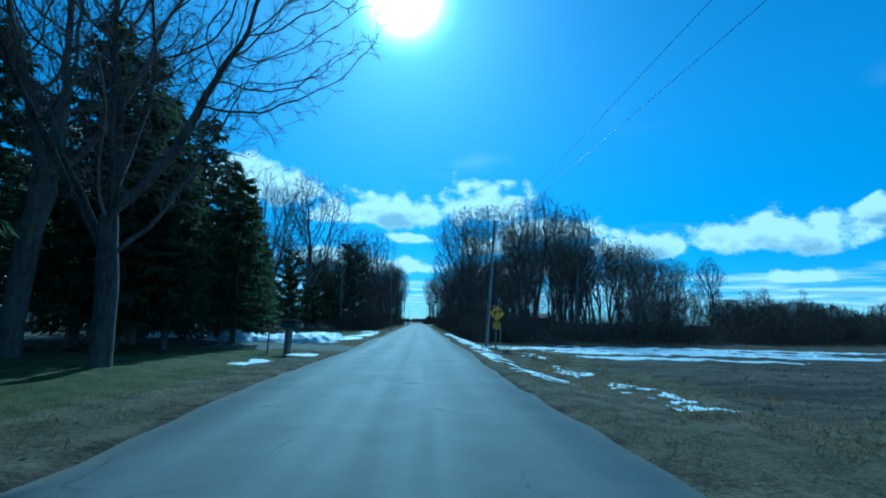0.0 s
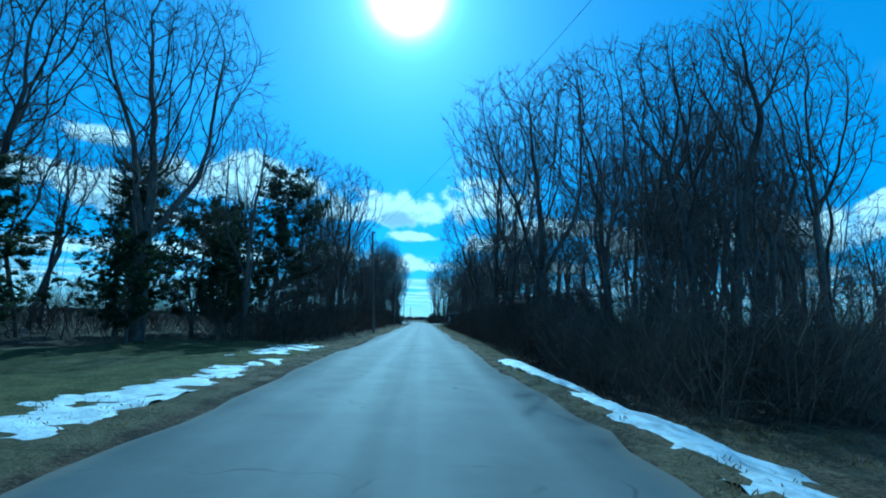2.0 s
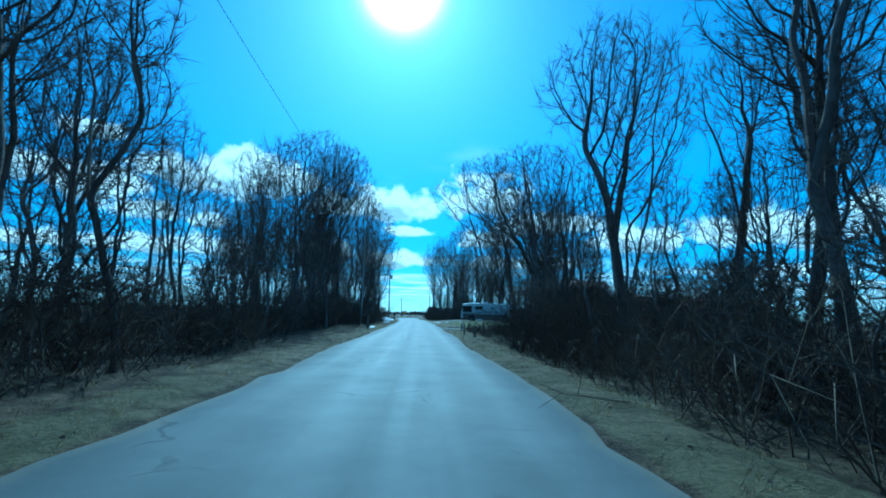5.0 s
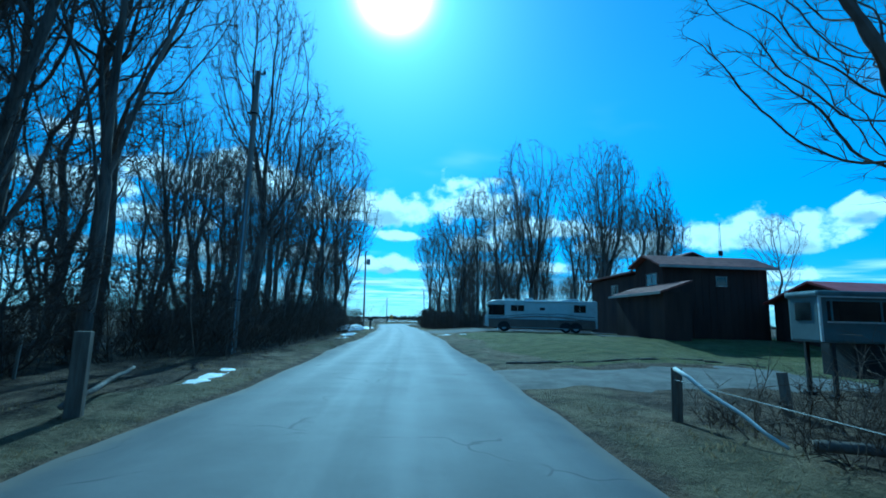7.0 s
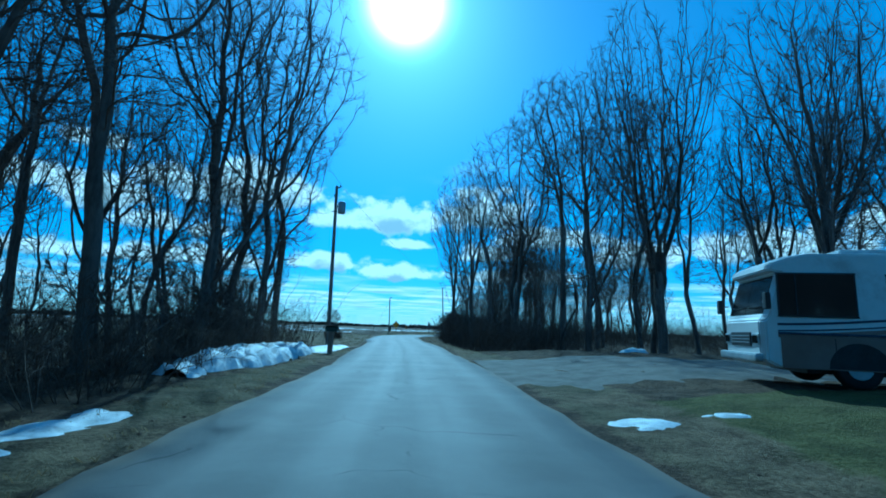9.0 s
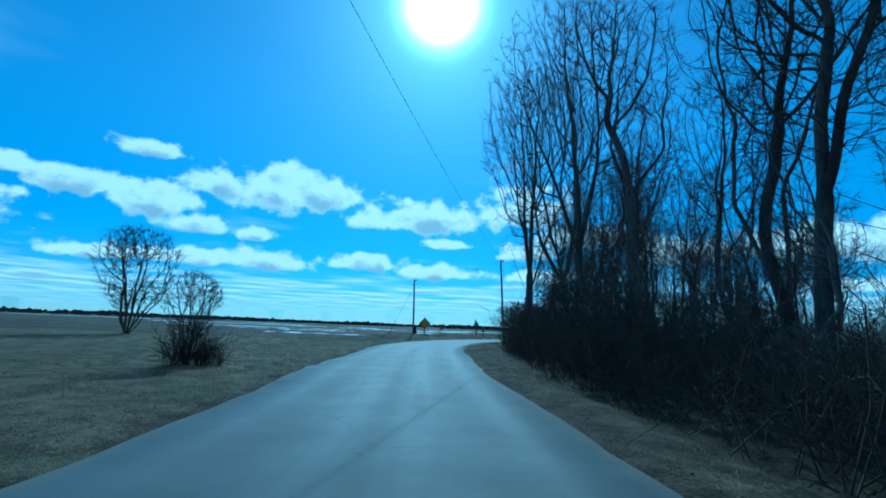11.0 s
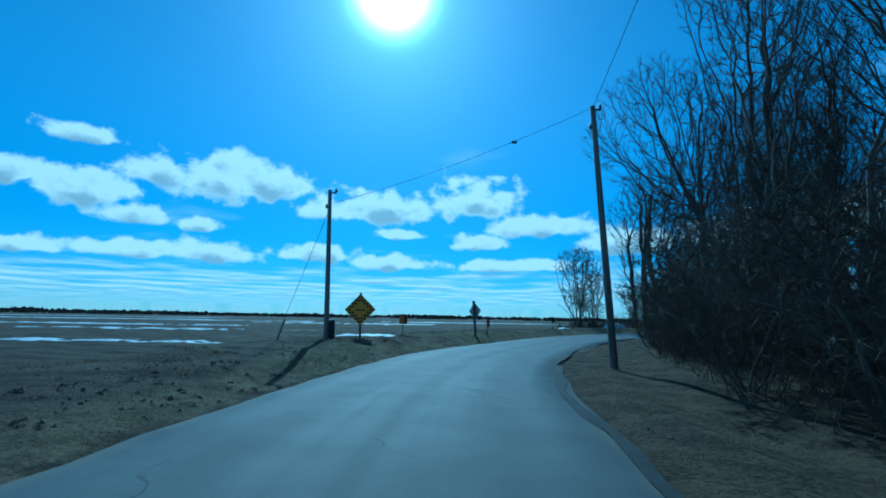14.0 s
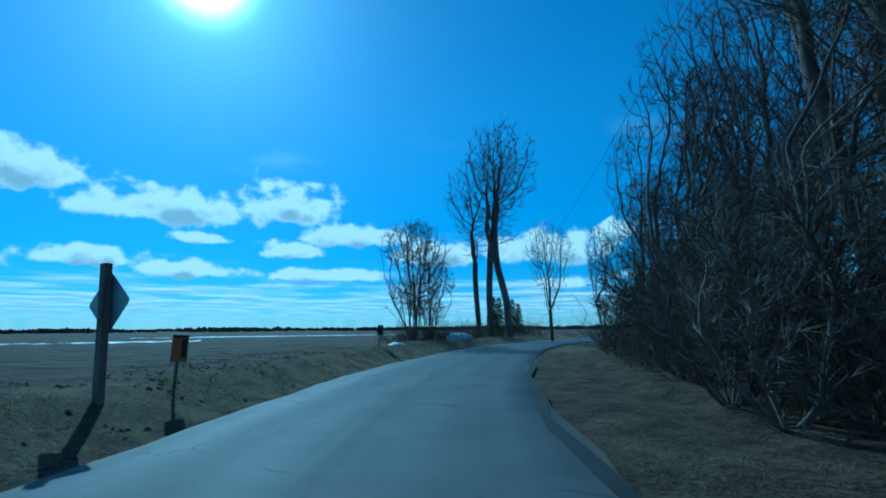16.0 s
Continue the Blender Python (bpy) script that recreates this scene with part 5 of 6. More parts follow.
def curve_sign():
    x, y = 5.9, 33.85
    ob = empty("warning_sign", pose(x, y, at(x, y), 0, 2.0, 4) @ Matrix.Scale(1.16, 4), "yellow diamond right-turn sign with 50 km/h tab on wooden post", "road sign", "roadside signs")
    part("post", boxed(0, 0.06, 1.02, 0.1, 0.1, 2.5, bevel=0.008), post_wood, ob)
    zc = 2.2
    face = plate([(u, w + zc) for u, w in rounded_diamond(0.50)], 0.006, -0.004, yellow, "sign_panel", ob, "yellow retroreflective diamond")
    rim = [(u, w + zc) for u, w in rounded_diamond(0.475)]
    V, F = [], []
    tube([(u, -0.008, w) for u, w in rim + rim[:1]], [0.006] * (len(rim) + 1), 4, V, F, cap=True)
    mesh_object("border", V, F, black, parent=face)
    arrow = [(-0.2, -0.2), (-0.12, -0.2), (-0.12, 0.0), (-0.105, 0.04), (-0.07, 0.055), (0.12, 0.055), (0.12, -0.02), (0.31, 0.1), (0.12, 0.215),
             (0.12, 0.135), (-0.08, 0.135), (-0.15, 0.115), (-0.19, 0.065), (-0.2, 0.0)]
    arrow = [(u, w + zc + 0.02) for u, w in arrow]
    bm = bmesh.new()
    for lst in (arrow[:6] + arrow[10:], arrow[6:10]):
        bm.faces.new([bm.verts.new((u, -0.010, w)) for u, w in lst])
    bmesh.ops.triangulate(bm, faces=bm.faces)
    bmesh.ops.recalc_face_normals(bm, faces=bm.faces)
    part("arrow", bm, black, face)
    zt = 1.45
    tab = plate([(-0.225, zt - 0.225), (0.225, zt - 0.225), (0.225, zt + 0.225), (-0.225, zt + 0.225)], 0.006, -0.004, yellow, "speed_tab", ob)
    letters("50", 0.33, 0, zt - 0.04, -0.009, black, tab, "speed_figures")
    letters("km/h", 0.16, 0, zt - 0.175, -0.009, black, tab, "unit_letters")
    for u, w, sx, sz in ((0, 0.205, 0.43, 0.012), (0, -0.205, 0.43, 0.012), (0.205, 0, 0.012, 0.4), (-0.205, 0, 0.012, 0.4)):
        part("border_line", boxed(u, -0.008, zt + w, sx, 0.004, sz), black, tab)
    for z in (zc + 0.2, zc - 0.2, zt):
        part("bolt", boxed(0, -0.012, z, 0.02, 0.01, 0.02, bevel=0.003), steel, ob)


def checker_sign():
    x, y = -3.98, 257.3
    ob = empty("checkerboard_sign", pose(x, y, at(x, y), 0, -1.0, -4) @ Matrix.Scale(1.14, 4), "yellow diamond checkerboard warning sign on slim post", "road sign", "roadside signs")
    part("post", boxed(0, 0.05, 0.72, 0.08, 0.07, 2.1, bevel=0.006), post_wood, ob)
    zc, h = 1.13, 0.6
    face = plate([(u, w + zc) for u, w in rounded_diamond(h)], 0.006, -0.004, yellow, "sign_panel", ob, "dull amber-yellow diamond")
    n = 10
    q = 2 * h / math.sqrt(2) / n * 0.96
    for i in range(n):
        for j in range(n):
            if (i + j) % 2 and (i < 2 or j < 2 or i > n - 3 or j > n - 3):
                bm = bmesh.new()
                a, b = (i - (n - 1) / 2) * q, (j - (n - 1) / 2) * q
                pts = [(a + s * q / 2, b + t * q / 2) for s, t in ((-1, -1), (1, -1), (1, 1), (-1, 1))]
                bm.faces.new([bm.verts.new(((p - r) * 0.7071, -0.0105, zc + (p + r) * 0.7071)) for p, r in pts])
                part("check", bm, black, face)
    part("text_bar", boxed(0.0, -0.009, zc - 0.02, 0.36, 0.004, 0.045), black, face)


def back_sign():
    x, y = 2.42, 266.9
    ob = empty("warning_sign", pose(x, y, at(x, y), 0, 4.5, 130), "grey back of a diamond road sign on dark timber post", "road sign", "roadside signs")
    part("post", boxed(0, 0.075, 0.95, 0.14, 0.12, 2.6, bevel=0.01), post_wood, ob)
    plate([(u, w + 1.6) for u, w in rounded_diamond(0.54)], 0.005, 0.0, alu, "sign_panel", ob, "dull grey aluminium sign back")
    for z in (1.37, 1.82):
        part("bolt", boxed(0, 0.14, z, 0.025, 0.02, 0.025, bevel=0.004), steel, ob)


def marker_board(x, y, turn, mat, tall=1.1, w=0.42, h=0.5, label="faded amber marker board on a thin stake"):
    ob = empty("marker_board", pose(x, y, at(x, y), 0, 2.5, turn), label, "road marker", "marker boards round the bend")
    part("stake", boxed(0, 0.03, tall / 2 - 0.25, 0.05, 0.04, tall + 0.1, bevel=0.005), post_wood, ob)
    face = plate([(-w / 2, tall - h), (w / 2, tall - h), (w / 2, tall), (-w / 2, tall)], 0.012, 0.0, mat, "board", ob)
    part("edge_band", boxed(0, -0.009, tall - 0.025, w * 0.98, 0.004, 0.05), black, face)
    part("chevron_bar", boxed(0.1, -0.009, tall - h / 2, w * 0.3, 0.004, h * 0.7), black, face)


utility_pole(5.75, 37.5, 10.05, (3.2, 0), 0, ("band", "conduit"), 1.0, "pale weathered utility pole standing in roadside snow")
utility_pole(-4.35, 84.5, 10.2, (-3.4, 0), 0, ("band",))
utility_pole(-6.2, 149.8, 11.5, (0.3, 0), 0, ("band", "conduit"))
utility_pole(-6.0, 201, 11.2, (-1.0, 0), 0, ("transformer", "band"), 1.0, "dark utility pole carrying a transformer can")
utility_pole(-5.15, 255.8, 6.15, (-1.4, 0), 0, ("box",), 0.78, "short dark service pole with a pedestal box at its foot")
utility_pole(4.5, 250.8, 8.5, (-3.0, 0), 0, (), 0.85, "grey utility pole leaning back into the thicket")
p_a, p_b, p_c, p_d = (6.5, 37.5, 9.45), (-4.9, 84.5, 10.15), (-6.0, 149.8, 11.45), (-5.9, 201, 11.2)
wire((7.6, -30, 9.8), p_a, 0.7)
wire((9.6, -30, 9.2), (6.3, 37.5, 8.9), 0.6)
wire(p_a, p_b, 0.7)
wire(p_b, p_c, 0.9)
wire(p_c, p_d, 0.8)
wire(p_d, (4.1, 250.8, 8.5), 0.8)
wire((4.1, 250.8, 8.45), (-5.3, 255.8, 6.05), 0.25, 0.007)
wire((-5.28, 255.8, 5.85), (-9.0, 262.5, 0.1), 0.05, 0.012, "slanting guy wire staying the short pole")
wire((4.1, 250.8, 8.45), (34, 296, 9.5), 0.9)
wire((6.25, 37.5, 8.9), (5.9, 40.8, -0.4), 0.0, 0.012, "slanting guy wire beside the utility pole")
damper = empty("wire_damper", pose(1.7, 252.08, 7.62), "small dark damper hanging on the overhead wire", "wire damper")
part("weight", boxed(0, 0, 0, 0.2, 0.09, 0.09, bevel=0.03), black_iron, damper)
guard = empty("guy_guard", pose(-8.75, 262.1, at(-8.75, 262.1)), "dark plastic guard on the foot of the guy wire", "guy guard")
V, F = [], []
tube([(-0.2, 0.3, -0.1), (0.55, -0.9, 1.3)], [0.04, 0.03], 6, V, F, cap=True)
mesh_object("sleeve", V, F, black_iron, parent=guard)
curve_sign()
checker_sign()
back_sign()
marker_board(-2.2, 260.8, 0, orange)
marker_board(3.35, 268.0, 52, orange, label="dull amber marker board turned along the bend")
marker_board(11.9, 281.7, 30, black, w=0.42, label="dark marker board at the far side of the bend")
for x, y, h, lean in ((6.7, 36.9, 1.75, 3), (-5.6, 19.8, 1.0, 1), (-4.1, 138, 1.15, 0), (-7.6, 141.5, 0.9, 2), (-4.9, 74.8, 0.8, -3)):
    ob = empty("stake", pose(x, y, at(x, y), 0, lean, 15), "thin weathered stake in the verge", "stake", "roadside stakes")
    part("shaft", boxed(0, 0, h / 2 - 0.15, 0.055 if h < 1.1 or h > 1.5 else 0.2, 0.05 if h != 1.15 else 0.16, h + 0.3, bevel=0.008), post_wood, ob)


def mailbox(x, y, turn, tall, label, group="mailboxes"):
    ob = empty("mailbox", pose(x, y, at(x, y), 0, 3, turn), label, "mailbox", group)
    part("post", boxed(-0.03, 0, tall * 0.45 - 0.15, 0.26, 0.2, tall * 0.9 + 0.3, bevel=0.02), post_wood, ob)
    prof = [(-0.16, 0), (0.16, 0), (0.16, 0.18)] + [(0.16 * math.cos(a), 0.18 + 0.12 * math.sin(a)) for a in (0.6, 1.2, 1.57, 1.94, 2.54)] + [(-0.16, 0.18)]
    bm = prism([(u, w + tall * 0.9) for u, w in prof], -0.3, 0.3)
    body = part("box", bm, green_box, ob, "dark enamelled metal box")
    part("door", prism([(u * 0.96, w * 0.96 + tall * 0.9 + 0.004) for u, w in prof], -0.312, -0.3), green_box, body)
    part("flag", boxed(0.172, -0.1, tall * 0.9 + 0.22, 0.012, 0.05, 0.16), orange, ob)
    part("cap_board", boxed(0, 0, tall * 0.9 + 0.33, 0.5, 0.72, 0.03, bevel=0.006), post_wood, ob, "flat weathered board roof")


mailbox(-4.75, 19.6, 75, 1.15, "dark mailbox with board roof on a thick leaning post")
mailbox(-4.4, 193, 80, 1.2, "dark mailbox on a post beside the snow")


# ---- the motorhome ----
def motorhome():
    gz = at(13, 179) + 0.02
    ob = empty("motorhome", pose(8.2, 179.15, gz, 0, 0, -16), "old white motorhome with navy and tan side stripes, parked on gravel", "motorhome")
    L, W, H = 11.0, 2.5, 3.15
    side = [(0.0, 0.55), (0.0, 1.5), (0.1, 1.62), (0.42, 2.66), (0.2, 2.72), (0.26, 2.9), (0.62, 3.06), (1.1, H), (L - 0.15, H), (L, H - 0.12), (L, 0.5), (L - 0.3, 0.42), (2.5, 0.42), (0.25, 0.42)]
    n = len(side)
    bm = bmesh.new()
    rings = []
    for y, pinch in ((0.0, 0.10), (0.14, 0.0), (W - 0.14, 0.0), (W, 0.10)):
        rings.append([bm.verts.new((u + (pinch if u < 0.7 else 0), y, w - (0.04 if pinch and w > 3 else 0))) for u, w in side])
    bm.faces.new(rings[0])
    bm.faces.new(rings[-1][::-1])
    for a, b in zip(rings, rings[1:]):
        for i in range(n):
            bm.faces.new((a[i], b[i], b[(i + 1) % n], a[(i + 1) % n]))
    bmesh.ops.recalc_face_normals(bm, faces=bm.faces)
    bmesh.ops.bevel(bm, geom=[e for e in bm.edges if len(e.link_faces) == 2 and e.calc_face_angle(0) > 0.25], offset=0.035, segments=2, affect="EDGES")
    part("body", bm, rv_white, ob)
    lower = part("lower_panel", boxed(5.6, -0.012, 0.80, 10.4, 0.03, 0.78, bevel=0.008), rv_tan, ob, "faded tan lower side panel")
    for x in (1.5, 2.75, 3.9, 5.2, 6.4, 7.5):
        part("locker_seam", boxed(x, -0.029, 0.80, 0.02, 0.006, 0.66), black_iron, lower)
    part("rub_rail", boxed(5.6, -0.032, 1.22, 10.5, 0.035, 0.05, bevel=0.008), rv_blue, ob)
    part("skirt_trim", boxed(5.3, -0.03, 0.42, 5.2, 0.04, 0.05, bevel=0.006), rv_white, ob)
    # side windows: position along, width, sill, head
    for x, w, z0, z1 in ((1.2, 1.6, 1.62, 2.64), (3.3, 1.3, 2.05, 2.62), (5.75, 0.45, 2.18, 2.42), (9.35, 1.1, 2.02, 2.72)):
        win = part("window", boxed(x, -0.006, (z0 + z1) / 2, w, 0.03, z1 - z0, bevel=0.008), glass_mat, ob, "dark tinted window")
        for dx, dz, sx, sz in ((0, (z1 - z0) / 2, w + 0.06, 0.035), (0, -(z1 - z0) / 2, w + 0.06, 0.035), (w / 2, 0, 0.035, z1 - z0), (-w / 2, 0, 0.035, z1 - z0)):
            part("frame", boxed(x + dx, -0.014, (z0 + z1) / 2 + dz, sx, 0.03, sz), black_iron, win)
        if w > 1:
            part("mullion", boxed(x - (0.42 if w > 1.5 else 0), -0.016, (z0 + z1) / 2, 0.03, 0.03, z1 - z0), rv_white if w < 1.5 else black_iron, win)
    # stripes: two navy lines rise from the nose, crest behind the middle and sink to the tail; a tan one fills below
    for k, (mat, z0, th) in enumerate(((rv_blue, 1.62, 0.055), (rv_blue, 1.47, 0.035), (rv_tan, 1.36, 0.10))):
        V = []
        for i in range(41):
            u = 0.35 + 10.4 * i / 40
            z = z0 - 0.2 + 0.36 * math.sin(min(u / 5.6, 1) * 1.5708) ** 2 - 0.30 * float(smooth01(u, 6.4, 10.5)) + (0.10 * float(smooth01(u, 6.9, 7.2)) if k == 0 else 0)
            V += [(u, -0.0075 - k * 0.001, z - th / 2), (u, -0.0075 - k * 0.001, z + th / 2)]
        mesh_object("stripe", V, [(2 * i, 2 * i + 2, 2 * i + 3, 2 * i + 1) for i in range(40)], mat, parent=ob)
    # two-piece windscreen set back under the brow
    for y0, y1 in ((0.17, W / 2 - 0.02), (W / 2 + 0.02, W - 0.17)):
        V = [(0.105, y0, 1.68), (0.105, y1, 1.68), (0.385, y1, 2.6), (0.385, y0, 2.6)]
        V += [(x + 0.03, y, z) for x, y, z in V]
        mesh_object("windscreen", V, [(0, 1, 2, 3), (7, 6, 5, 4), (0, 4, 5, 1), (1, 5, 6, 2), (2, 6, 7, 3), (3, 7, 4, 0)], glass_mat, parent=ob)
    for y in (0.75, W - 0.75):
        part("wiper", boxed(0.13, y, 1.85, 0.02, 0.7, 0.02, bevel=0.005), black_iron, ob)
    part("bumper", boxed(-0.07, W / 2, 0.62, 0.18, W - 0.04, 0.2, bevel=0.05), steel, ob, "bright chromed front bumper")
    grille = part("grille", boxed(-0.012, W / 2, 1.05, 0.05, 1.3, 0.35, bevel=0.02), black_iron, ob)
    for z in (0.97, 1.05, 1.13):
        part("grille_bar", boxed(-0.045, W / 2, z, 0.02, 1.22, 0.025), steel, grille)
    for y in (0.32, W - 0.32):
        lamp_box = part("headlight", boxed(-0.02, y, 1.05, 0.06, 0.3, 0.2, bevel=0.02), glass_mat, ob)
        part("bezel", boxed(-0.012, y, 1.05, 0.04, 0.38, 0.28, bevel=0.02), steel, lamp_box)
        out = -0.36 if y < 1 else W + 0.36
        mirror = part("mirror", boxed(0.02, out, 1.95, 0.12, 0.2, 0.4, bevel=0.03), black_iron, ob)
        part("mirror_arm", boxed(0.10, out + (0.22 if y < 1 else -0.22), 1.95, 0.03, 0.46, 0.03), steel, mirror)
    for x in (1.95, 8.0, 8.95):
        for y in (0.12, W - 0.12):
            V, F = [], []
            tube([(x, y - 0.13, 0.47), (x, y - 0.1, 0.47), (x, y + 0.1, 0.47), (x, y + 0.13, 0.47)], [0.40, 0.47, 0.47, 0.40], 22, V, F, cap=True)
            F.append(tuple(range(22))[::-1])
            ty = mesh_object("tyre", V, F, rubber, smooth=True, parent=ob)
            V, F = [], []
            yy = y - 0.14 if y < 1 else y + 0.14
            tube([(x, yy, 0.47), (x, yy + 0.03, 0.47)], [0.25, 0.27], 18, V, F, cap=True)
            F.append(tuple(range(18))[::-1])
            mesh_object("rim", V, F, steel, parent=ty)
        # no hollow is cut: a flat black half-disc paints the wheel well's shade
        arch = bmesh.new()
        pts = [(x + 0.62 * math.cos(a), 0.44 + 0.6 * math.sin(a)) for a in np.linspace(0, math.pi, 11)]
        arch.faces.new([arch.verts.new((u, -0.031, w)) for u, w in pts])
        part("wheel_arch", arch, black_iron, ob, "flat black sheet for the shade in the wheel opening")
    for x, w, h in ((2.5, 1.1, 0.16), (4.4, 0.85, 0.27), (6.0, 0.5, 0.12), (8.0, 0.6, 0.16), (8.8, 1.0, 0.22)):
        part("roof_unit", boxed(x, W / 2 - 0.5, H + h / 2 - 0.02, w, 0.75, h, bevel=0.05), rv_white, ob, "pale rounded roof vent or cooler")
    V, F = [], []
    tube([(4.0, -0.07, 3.0), (9.6, -0.07, 3.0)], [0.06, 0.06], 10, V, F, cap=True)
    mesh_object("awning_roll", V, F, rv_white, smooth=True, parent=ob)
    part("chassis", boxed(5.9, W / 2, 0.42, 9.8, 2.0, 0.24), black_iron, ob)
    part("entry_step", boxed(5.0, -0.1, 0.35, 0.6, 0.3, 0.06, bevel=0.01), black_iron, ob)


motorhome()


# ---- the brown house ----
def house():
    gz = at(24, 172)
    ob = empty("house", pose(0, 0, gz), "dark brown timber house with low red-brown roofs and lean-to", "house")
    # main block with its ridge across, lower block behind, lean-to towards the road, low wing
    part("wall", prism([(169.8, -1.5), (174.6, -1.5), (174.6, 6.3), (172.2, 7.05), (169.8, 6.2)], 22.0, 31.4, "y"), siding, ob)
    part("wall", prism([(174.6, -1.5), (186.0, -1.5), (186.0, 5.8), (174.6, 5.8)], 22.1, 31.0, "y"), siding, ob)
    part("wall", prism([(166.0, -1.5), (174.4, -1.5), (174.4, 3.6), (166.0, 3.6)], 19.9, 22.0, "y"), siding, ob)
    part("wall", prism([(160.5, -1.8), (168.5, -1.8), (168.5, 3.1), (164.5, 4.4), (160.5, 3.1)], 30.8, 47.0, "y"), siding, ob)

    def slab(pts, x0, x1, thick, mat=shingle):
        prof = pts + [(u, w - thick) for u, w in pts[::-1]]
        return part("roof", prism(prof, x0, x1, "y"), mat, ob)
    slab([(169.2, 6.18), (172.2, 7.35), (175.0, 6.45)], 21.4, 32.0, 0.16)
    slab([(174.7, 6.12), (186.6, 6.02)], 21.5, 31.6, 0.16)
    slab([(159.9, 3.15), (164.5, 4.65), (169.1, 3.15)], 30.3, 47.6, 0.16, red_roof)
    lean = part("lean_to_roof", prism([(19.4, 3.62), (22.0, 4.55), (22.0, 4.4), (19.4, 3.47)], 165.6, 174.8), shingle, ob)
    part("fascia", boxed(19.38, 170.2, 3.53, 0.05, 9.3, 0.2), trim_mat, lean, "pale weathered fascia board")
    part("fascia", boxed(26.7, 169.18, 6.05, 10.6, 0.05, 0.2), trim_mat, ob)
    part("fascia", boxed(39, 159.88, 3.02, 17.3, 0.05, 0.2), trim_mat, ob)
    cup = part("dormer", prism([(25.2, 6.2), (28.4, 6.2), (28.4, 7.2), (26.8, 7.85), (25.2, 7.2)], 173.2, 176.5), siding, ob)
    part("dormer_roof", prism([(24.8, 7.12), (26.8, 7.98), (28.8, 7.12), (28.8, 7.0), (26.8, 7.84), (24.8, 7.0)], 173.0, 176.6), shingle, cup)
    # boards over the joints of the cladding
    for i in range(15):
        part("batten", boxed(22.35 + i * 0.63, 169.785, 2.95, 0.05, 0.03, 6.3), siding, ob)
    for i in range(7):
        part("batten", boxed(21.985, 170.2 + i * 0.66, 2.95, 0.03, 0.05, 6.4), siding, ob)

    def window(axis, c, y, z, w, h):
        if axis == "x":
            win = part("window", boxed(c, y, z, 0.05, w, h), glass_mat, ob, "pale-framed window reflecting the sky")
            spots = ((0, h / 2, w + 0.14, 0.07), (0, -h / 2, w + 0.14, 0.07), (w / 2, 0, 0.07, h), (-w / 2, 0, 0.07, h), (0, 0, 0.06, h))
            for d, e, a, b in spots:
                part("frame", boxed(c - 0.03, y + d, z + e, 0.06, a, b), trim_mat, win)
        else:
            win = part("window", boxed(c, y, z, w, 0.05, h), glass_mat, ob)
            for d, e, a, b in ((0, h / 2, w + 0.14, 0.07), (0, -h / 2, w + 0.14, 0.07), (w / 2, 0, 0.07, h), (-w / 2, 0, 0.07, h)):
                part("frame", boxed(c + d, y - 0.03, z + e, a, 0.06, b), trim_mat, win)
    window("x", 21.98, 171.6, 5.05, 1.8, 1.05)
    window("x", 22.08, 179.5, 4.6, 1.5, 0.9)
    window("y", 27.2, 169.78, 4.9, 0.9, 0.8)
    window("y", 36.0, 160.48, 1.9, 1.2, 0.9)
    part("door", boxed(25.0, 169.77, 1.0, 0.95, 0.05, 2.05), siding, ob)
    part("slab", boxed(18.2, 170.8, 0.0, 3.0, 3.0, 0.12, bevel=0.02), gravel, ob, "pale concrete doorstep slab")


house()


def mast(x, y, tall):
    ob = empty("antenna_mast", pose(x, y, at(x, y)), "slim lattice antenna mast behind the house", "antenna mast")
    legs = [(0.16 * math.cos(a), 0.16 * math.sin(a)) for a in (0.3, 2.39, 4.49)]
    for a in legs:
        V, F = [], []
        tube([(*a, -0.2), (a[0] * 0.55, a[1] * 0.55, tall)], [0.022, 0.016], 5, V, F, cap=True)
        mesh_object("leg", V, F, steel, parent=ob)
    n = int(tall / 0.5)
    for i in range(n):
        z0, z1 = i * 0.5, i * 0.5 + 0.5
        s0, s1 = 1 - 0.45 * z0 / tall, 1 - 0.45 * z1 / tall
        a, b = legs[i % 3], legs[(i + 1) % 3]
        V, F = [], []
        tube([(a[0] * s0, a[1] * s0, z0), (b[0] * s1, b[1] * s1, z1)], [0.01, 0.01], 3, V, F, cap=True)
        mesh_object("brace", V, F, steel, parent=ob)
    part("dish", boxed(-0.15, -0.2, tall * 0.72, 0.45, 0.12, 0.5, bevel=0.05), black_iron, ob)


mast(31.6, 176.0, 11.6)


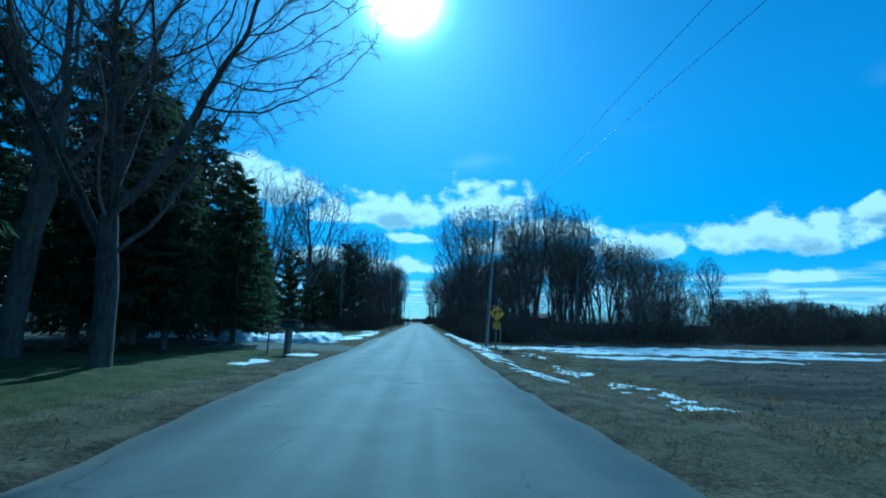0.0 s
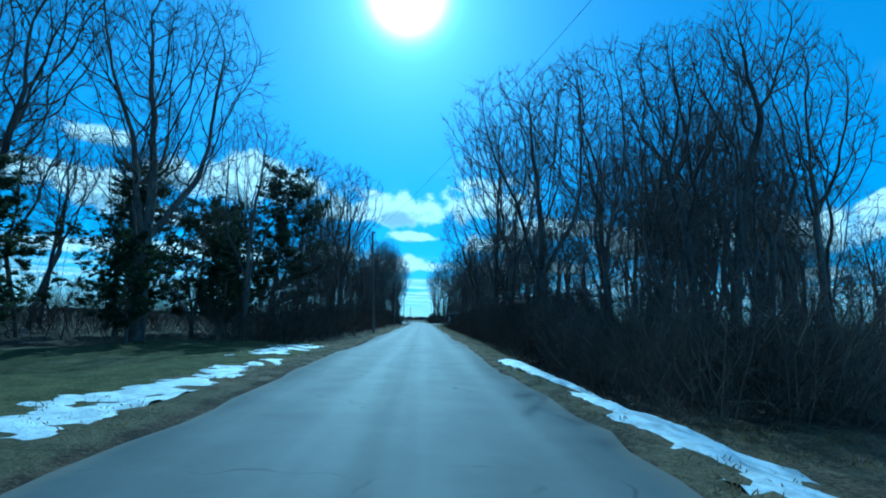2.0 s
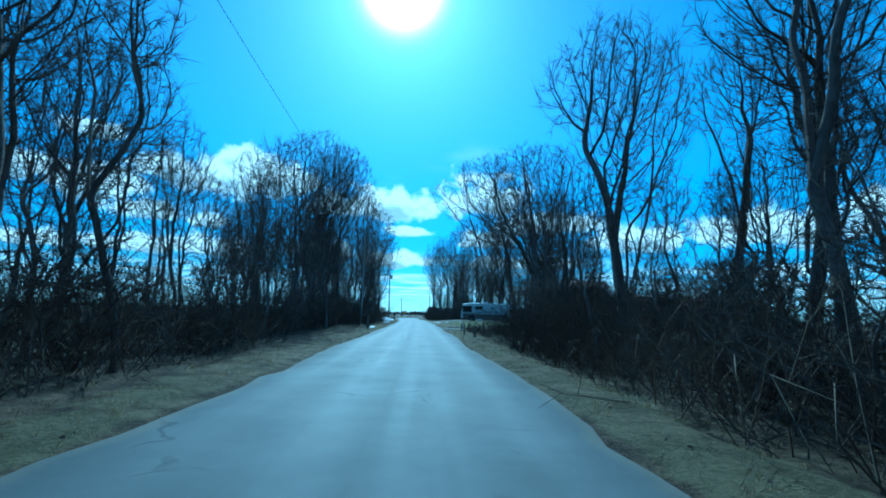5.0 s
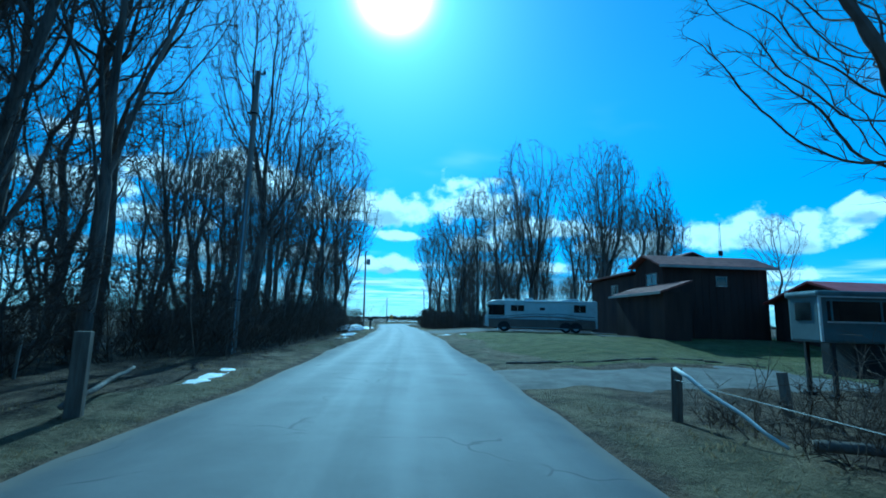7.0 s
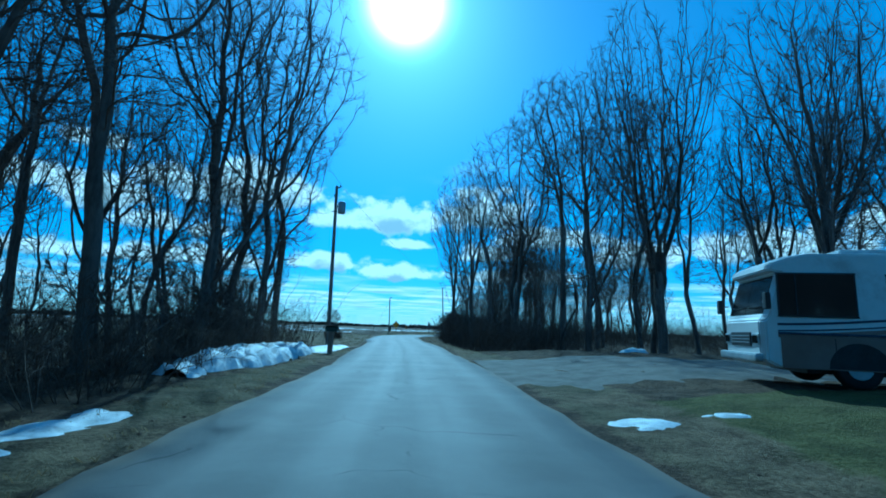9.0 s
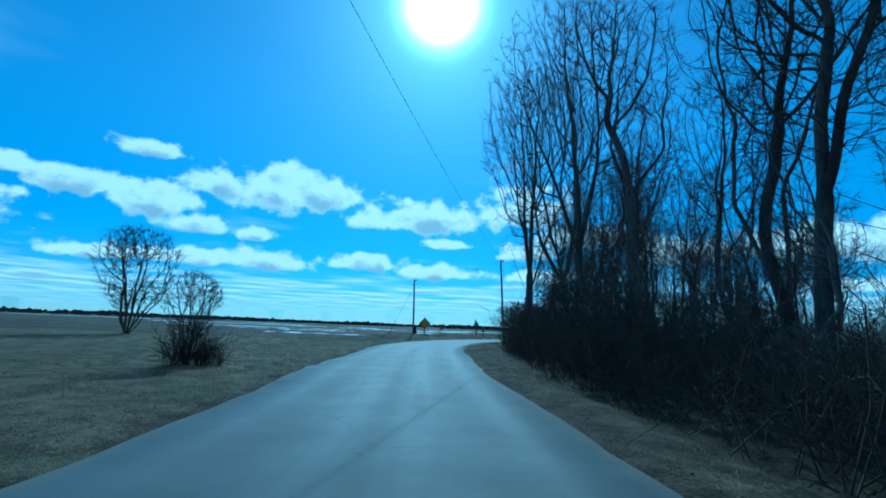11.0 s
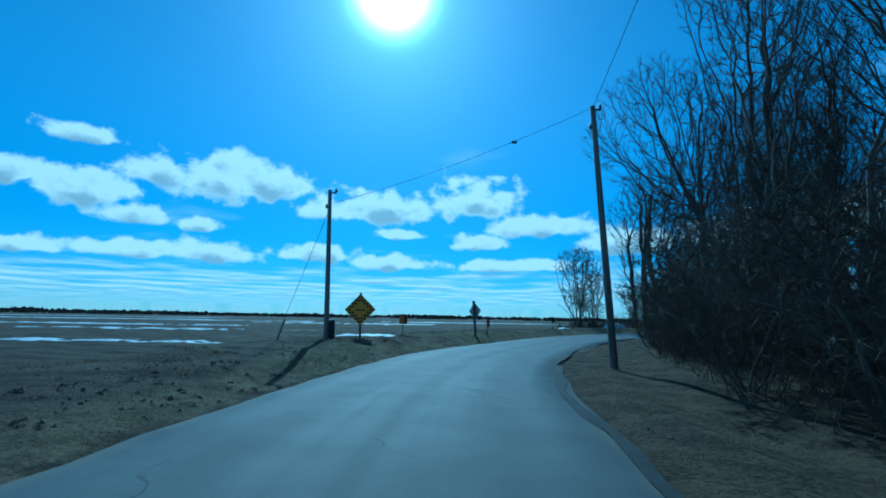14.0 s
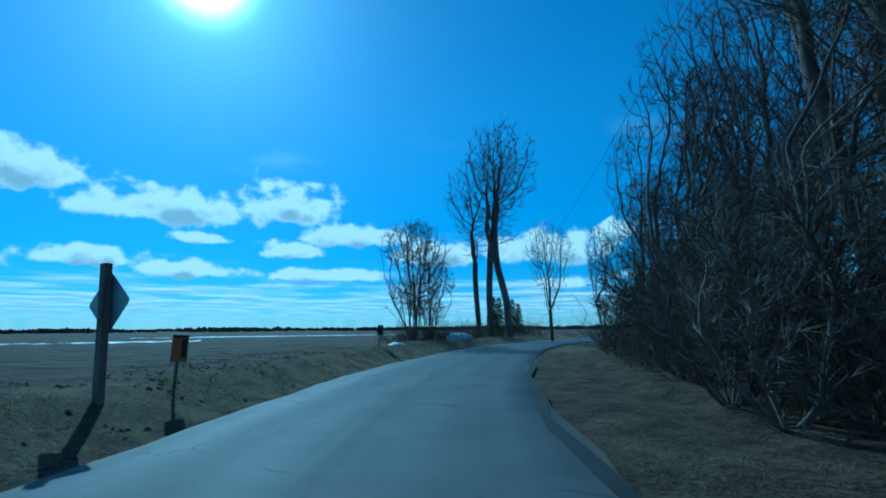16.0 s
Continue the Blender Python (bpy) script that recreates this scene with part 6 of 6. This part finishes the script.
def camper_shell():
    x, y = 10.6, 142.4
    ob = empty("camper_shell", pose(x, y, at(x, y), 0, 0, -6), "dull blue-grey camper trailer with a white waist line by the drive", "camper")
    cx, w = 1.0, 3.7
    part("shell", boxed(cx, -1.1, 1.72, w, 1.0, 1.08, bevel=0.06), cap_grey, ob)
    roof = part("roof_cap", boxed(cx, -1.1, 2.27, w + 0.1, 1.1, 0.14, bevel=0.055), cap_grey, ob)
    part("gutter", boxed(cx, -1.652, 2.2, w + 0.06, 0.03, 0.03), white_paint, roof)
    win = part("window", boxed(cx + 0.05, -1.61, 1.88, w - 0.25, 0.03, 0.46, bevel=0.01), glass_mat, ob, "long dark window band")
    for z in (1.64, 2.12):
        part("frame", boxed(cx + 0.05, -1.632, z, w - 0.2, 0.03, 0.035), white_paint if z < 2 else cap_grey, win)
    for k in range(4):
        part("mullion", boxed(cx - w / 2 + 0.25 + k * 1.08, -1.632, 1.88, 0.035, 0.03, 0.46), cap_grey, win)
    part("corner_post", boxed(cx - w / 2 + 0.02, -1.6, 1.7, 0.05, 0.06, 1.0, bevel=0.01), white_paint, ob)
    part("window", boxed(cx - w / 2 - 0.005, -1.1, 1.88, 0.03, 0.5, 0.42, bevel=0.01), glass_mat, ob)
    part("under_box", boxed(cx + 0.35, -0.9, 0.8, w - 1.0, 1.0, 0.8, bevel=0.02), black_iron, ob, "dark lower box in shadow")
    for dx in (-w / 2 + 0.3, 0.1, w / 2 - 0.3):
        for dy in (-1.5, -0.7):
            leg = part("leg", boxed(cx + dx, dy, 0.5, 0.08, 0.08, 1.5, bevel=0.008), black_iron, ob)
            part("foot", boxed(cx + dx, dy, -0.02, 0.2, 0.2, 0.1, bevel=0.008), black_iron, leg)


camper_shell()


def fence_post(x, y, tall, lean, thick=0.12):
    ob = empty("fence_post", pose(x, y, at(x, y), lean, lean * 0.6, 12), "short weathered wooden fence post", "fence post", "fence posts by the house")
    part("shaft", boxed(0, 0, tall / 2 - 0.15, thick, thick, tall + 0.3, bevel=0.015), post_wood, ob)


def log(a, b, r, mat, label, name="log"):
    V, F = [], []
    a, b = Vector(a), Vector(b)
    pts = [a.lerp(b, i / 6) + Vector((0, 0, 0.02 * math.sin(i * 2.1))) for i in range(7)]
    tube(pts, [r * (1 - 0.05 * i) for i in range(7)], 8, V, F, cap=True)
    F.append(tuple(range(8))[::-1])
    return tagged(mesh_object(name, V, F, mat, smooth=True), label, "log", "fallen poles and logs")


for x, y, h, ln in ((4.65, 138.2, 0.82, 1), (4.9, 134.0, 0.75, 4), (4.1, 129.8, 0.8, -3), (5.2, 131.6, 0.6, 6), (4.4, 125.8, 0.75, 2), (6.8, 138.6, 0.7, -4)):
    fence_post(x, y, h, ln)
log((4.52, 138.0, 0.80), (4.88, 136.3, 0.08), 0.032, white_paint, "peeling white pole propped against a fence post", "pole_rail")
log((5.1, 136.2, 0.14), (7.9, 134.5, 0.2), 0.07, bark, "fallen grey log lying by the fence")
log((5.0, 133.4, 0.12), (7.2, 131.2, 0.16), 0.06, bark, "fallen grey log lying by the fence")
log((-4.4, 73.6, 0.08), (-5.6, 72.0, 0.1), 0.04, bark_pale, "pale fallen pole lying on the verge")
log((-4.2, 137.9, 0.14), (-5.2, 141.4, 0.3), 0.05, bark_pale, "pale fallen pole leaning on a stake")
for i in range(8):
    x0 = 3.9 + i * 2.45
    log((x0, 147.5 + 0.10 * i, at(x0, 146.8) + 0.03), (x0 + 2.4, 147.6 + 0.10 * i, at(x0 + 2.4, 147.6) + 0.03), 0.05, bark, "dark timber edging log beside the drive", "edging_log")
wire((4.6, 138.2, 0.62), (4.35, 125.8, 0.6), 0.05, 0.006, "rusty fence wire strung between short posts")
thicket("brush_pile", 41, 900, (7.2, 15, 125, 139.5, lambda x, y, d: True), 2.3, "dark tangled brush heap beside the fence")
thicket("brush_pile", 42, 500, (4.8, 8, 124, 138.5, lambda x, y, d: d > 4.6), 0.7, "low weeds and dead stalks along the fence")
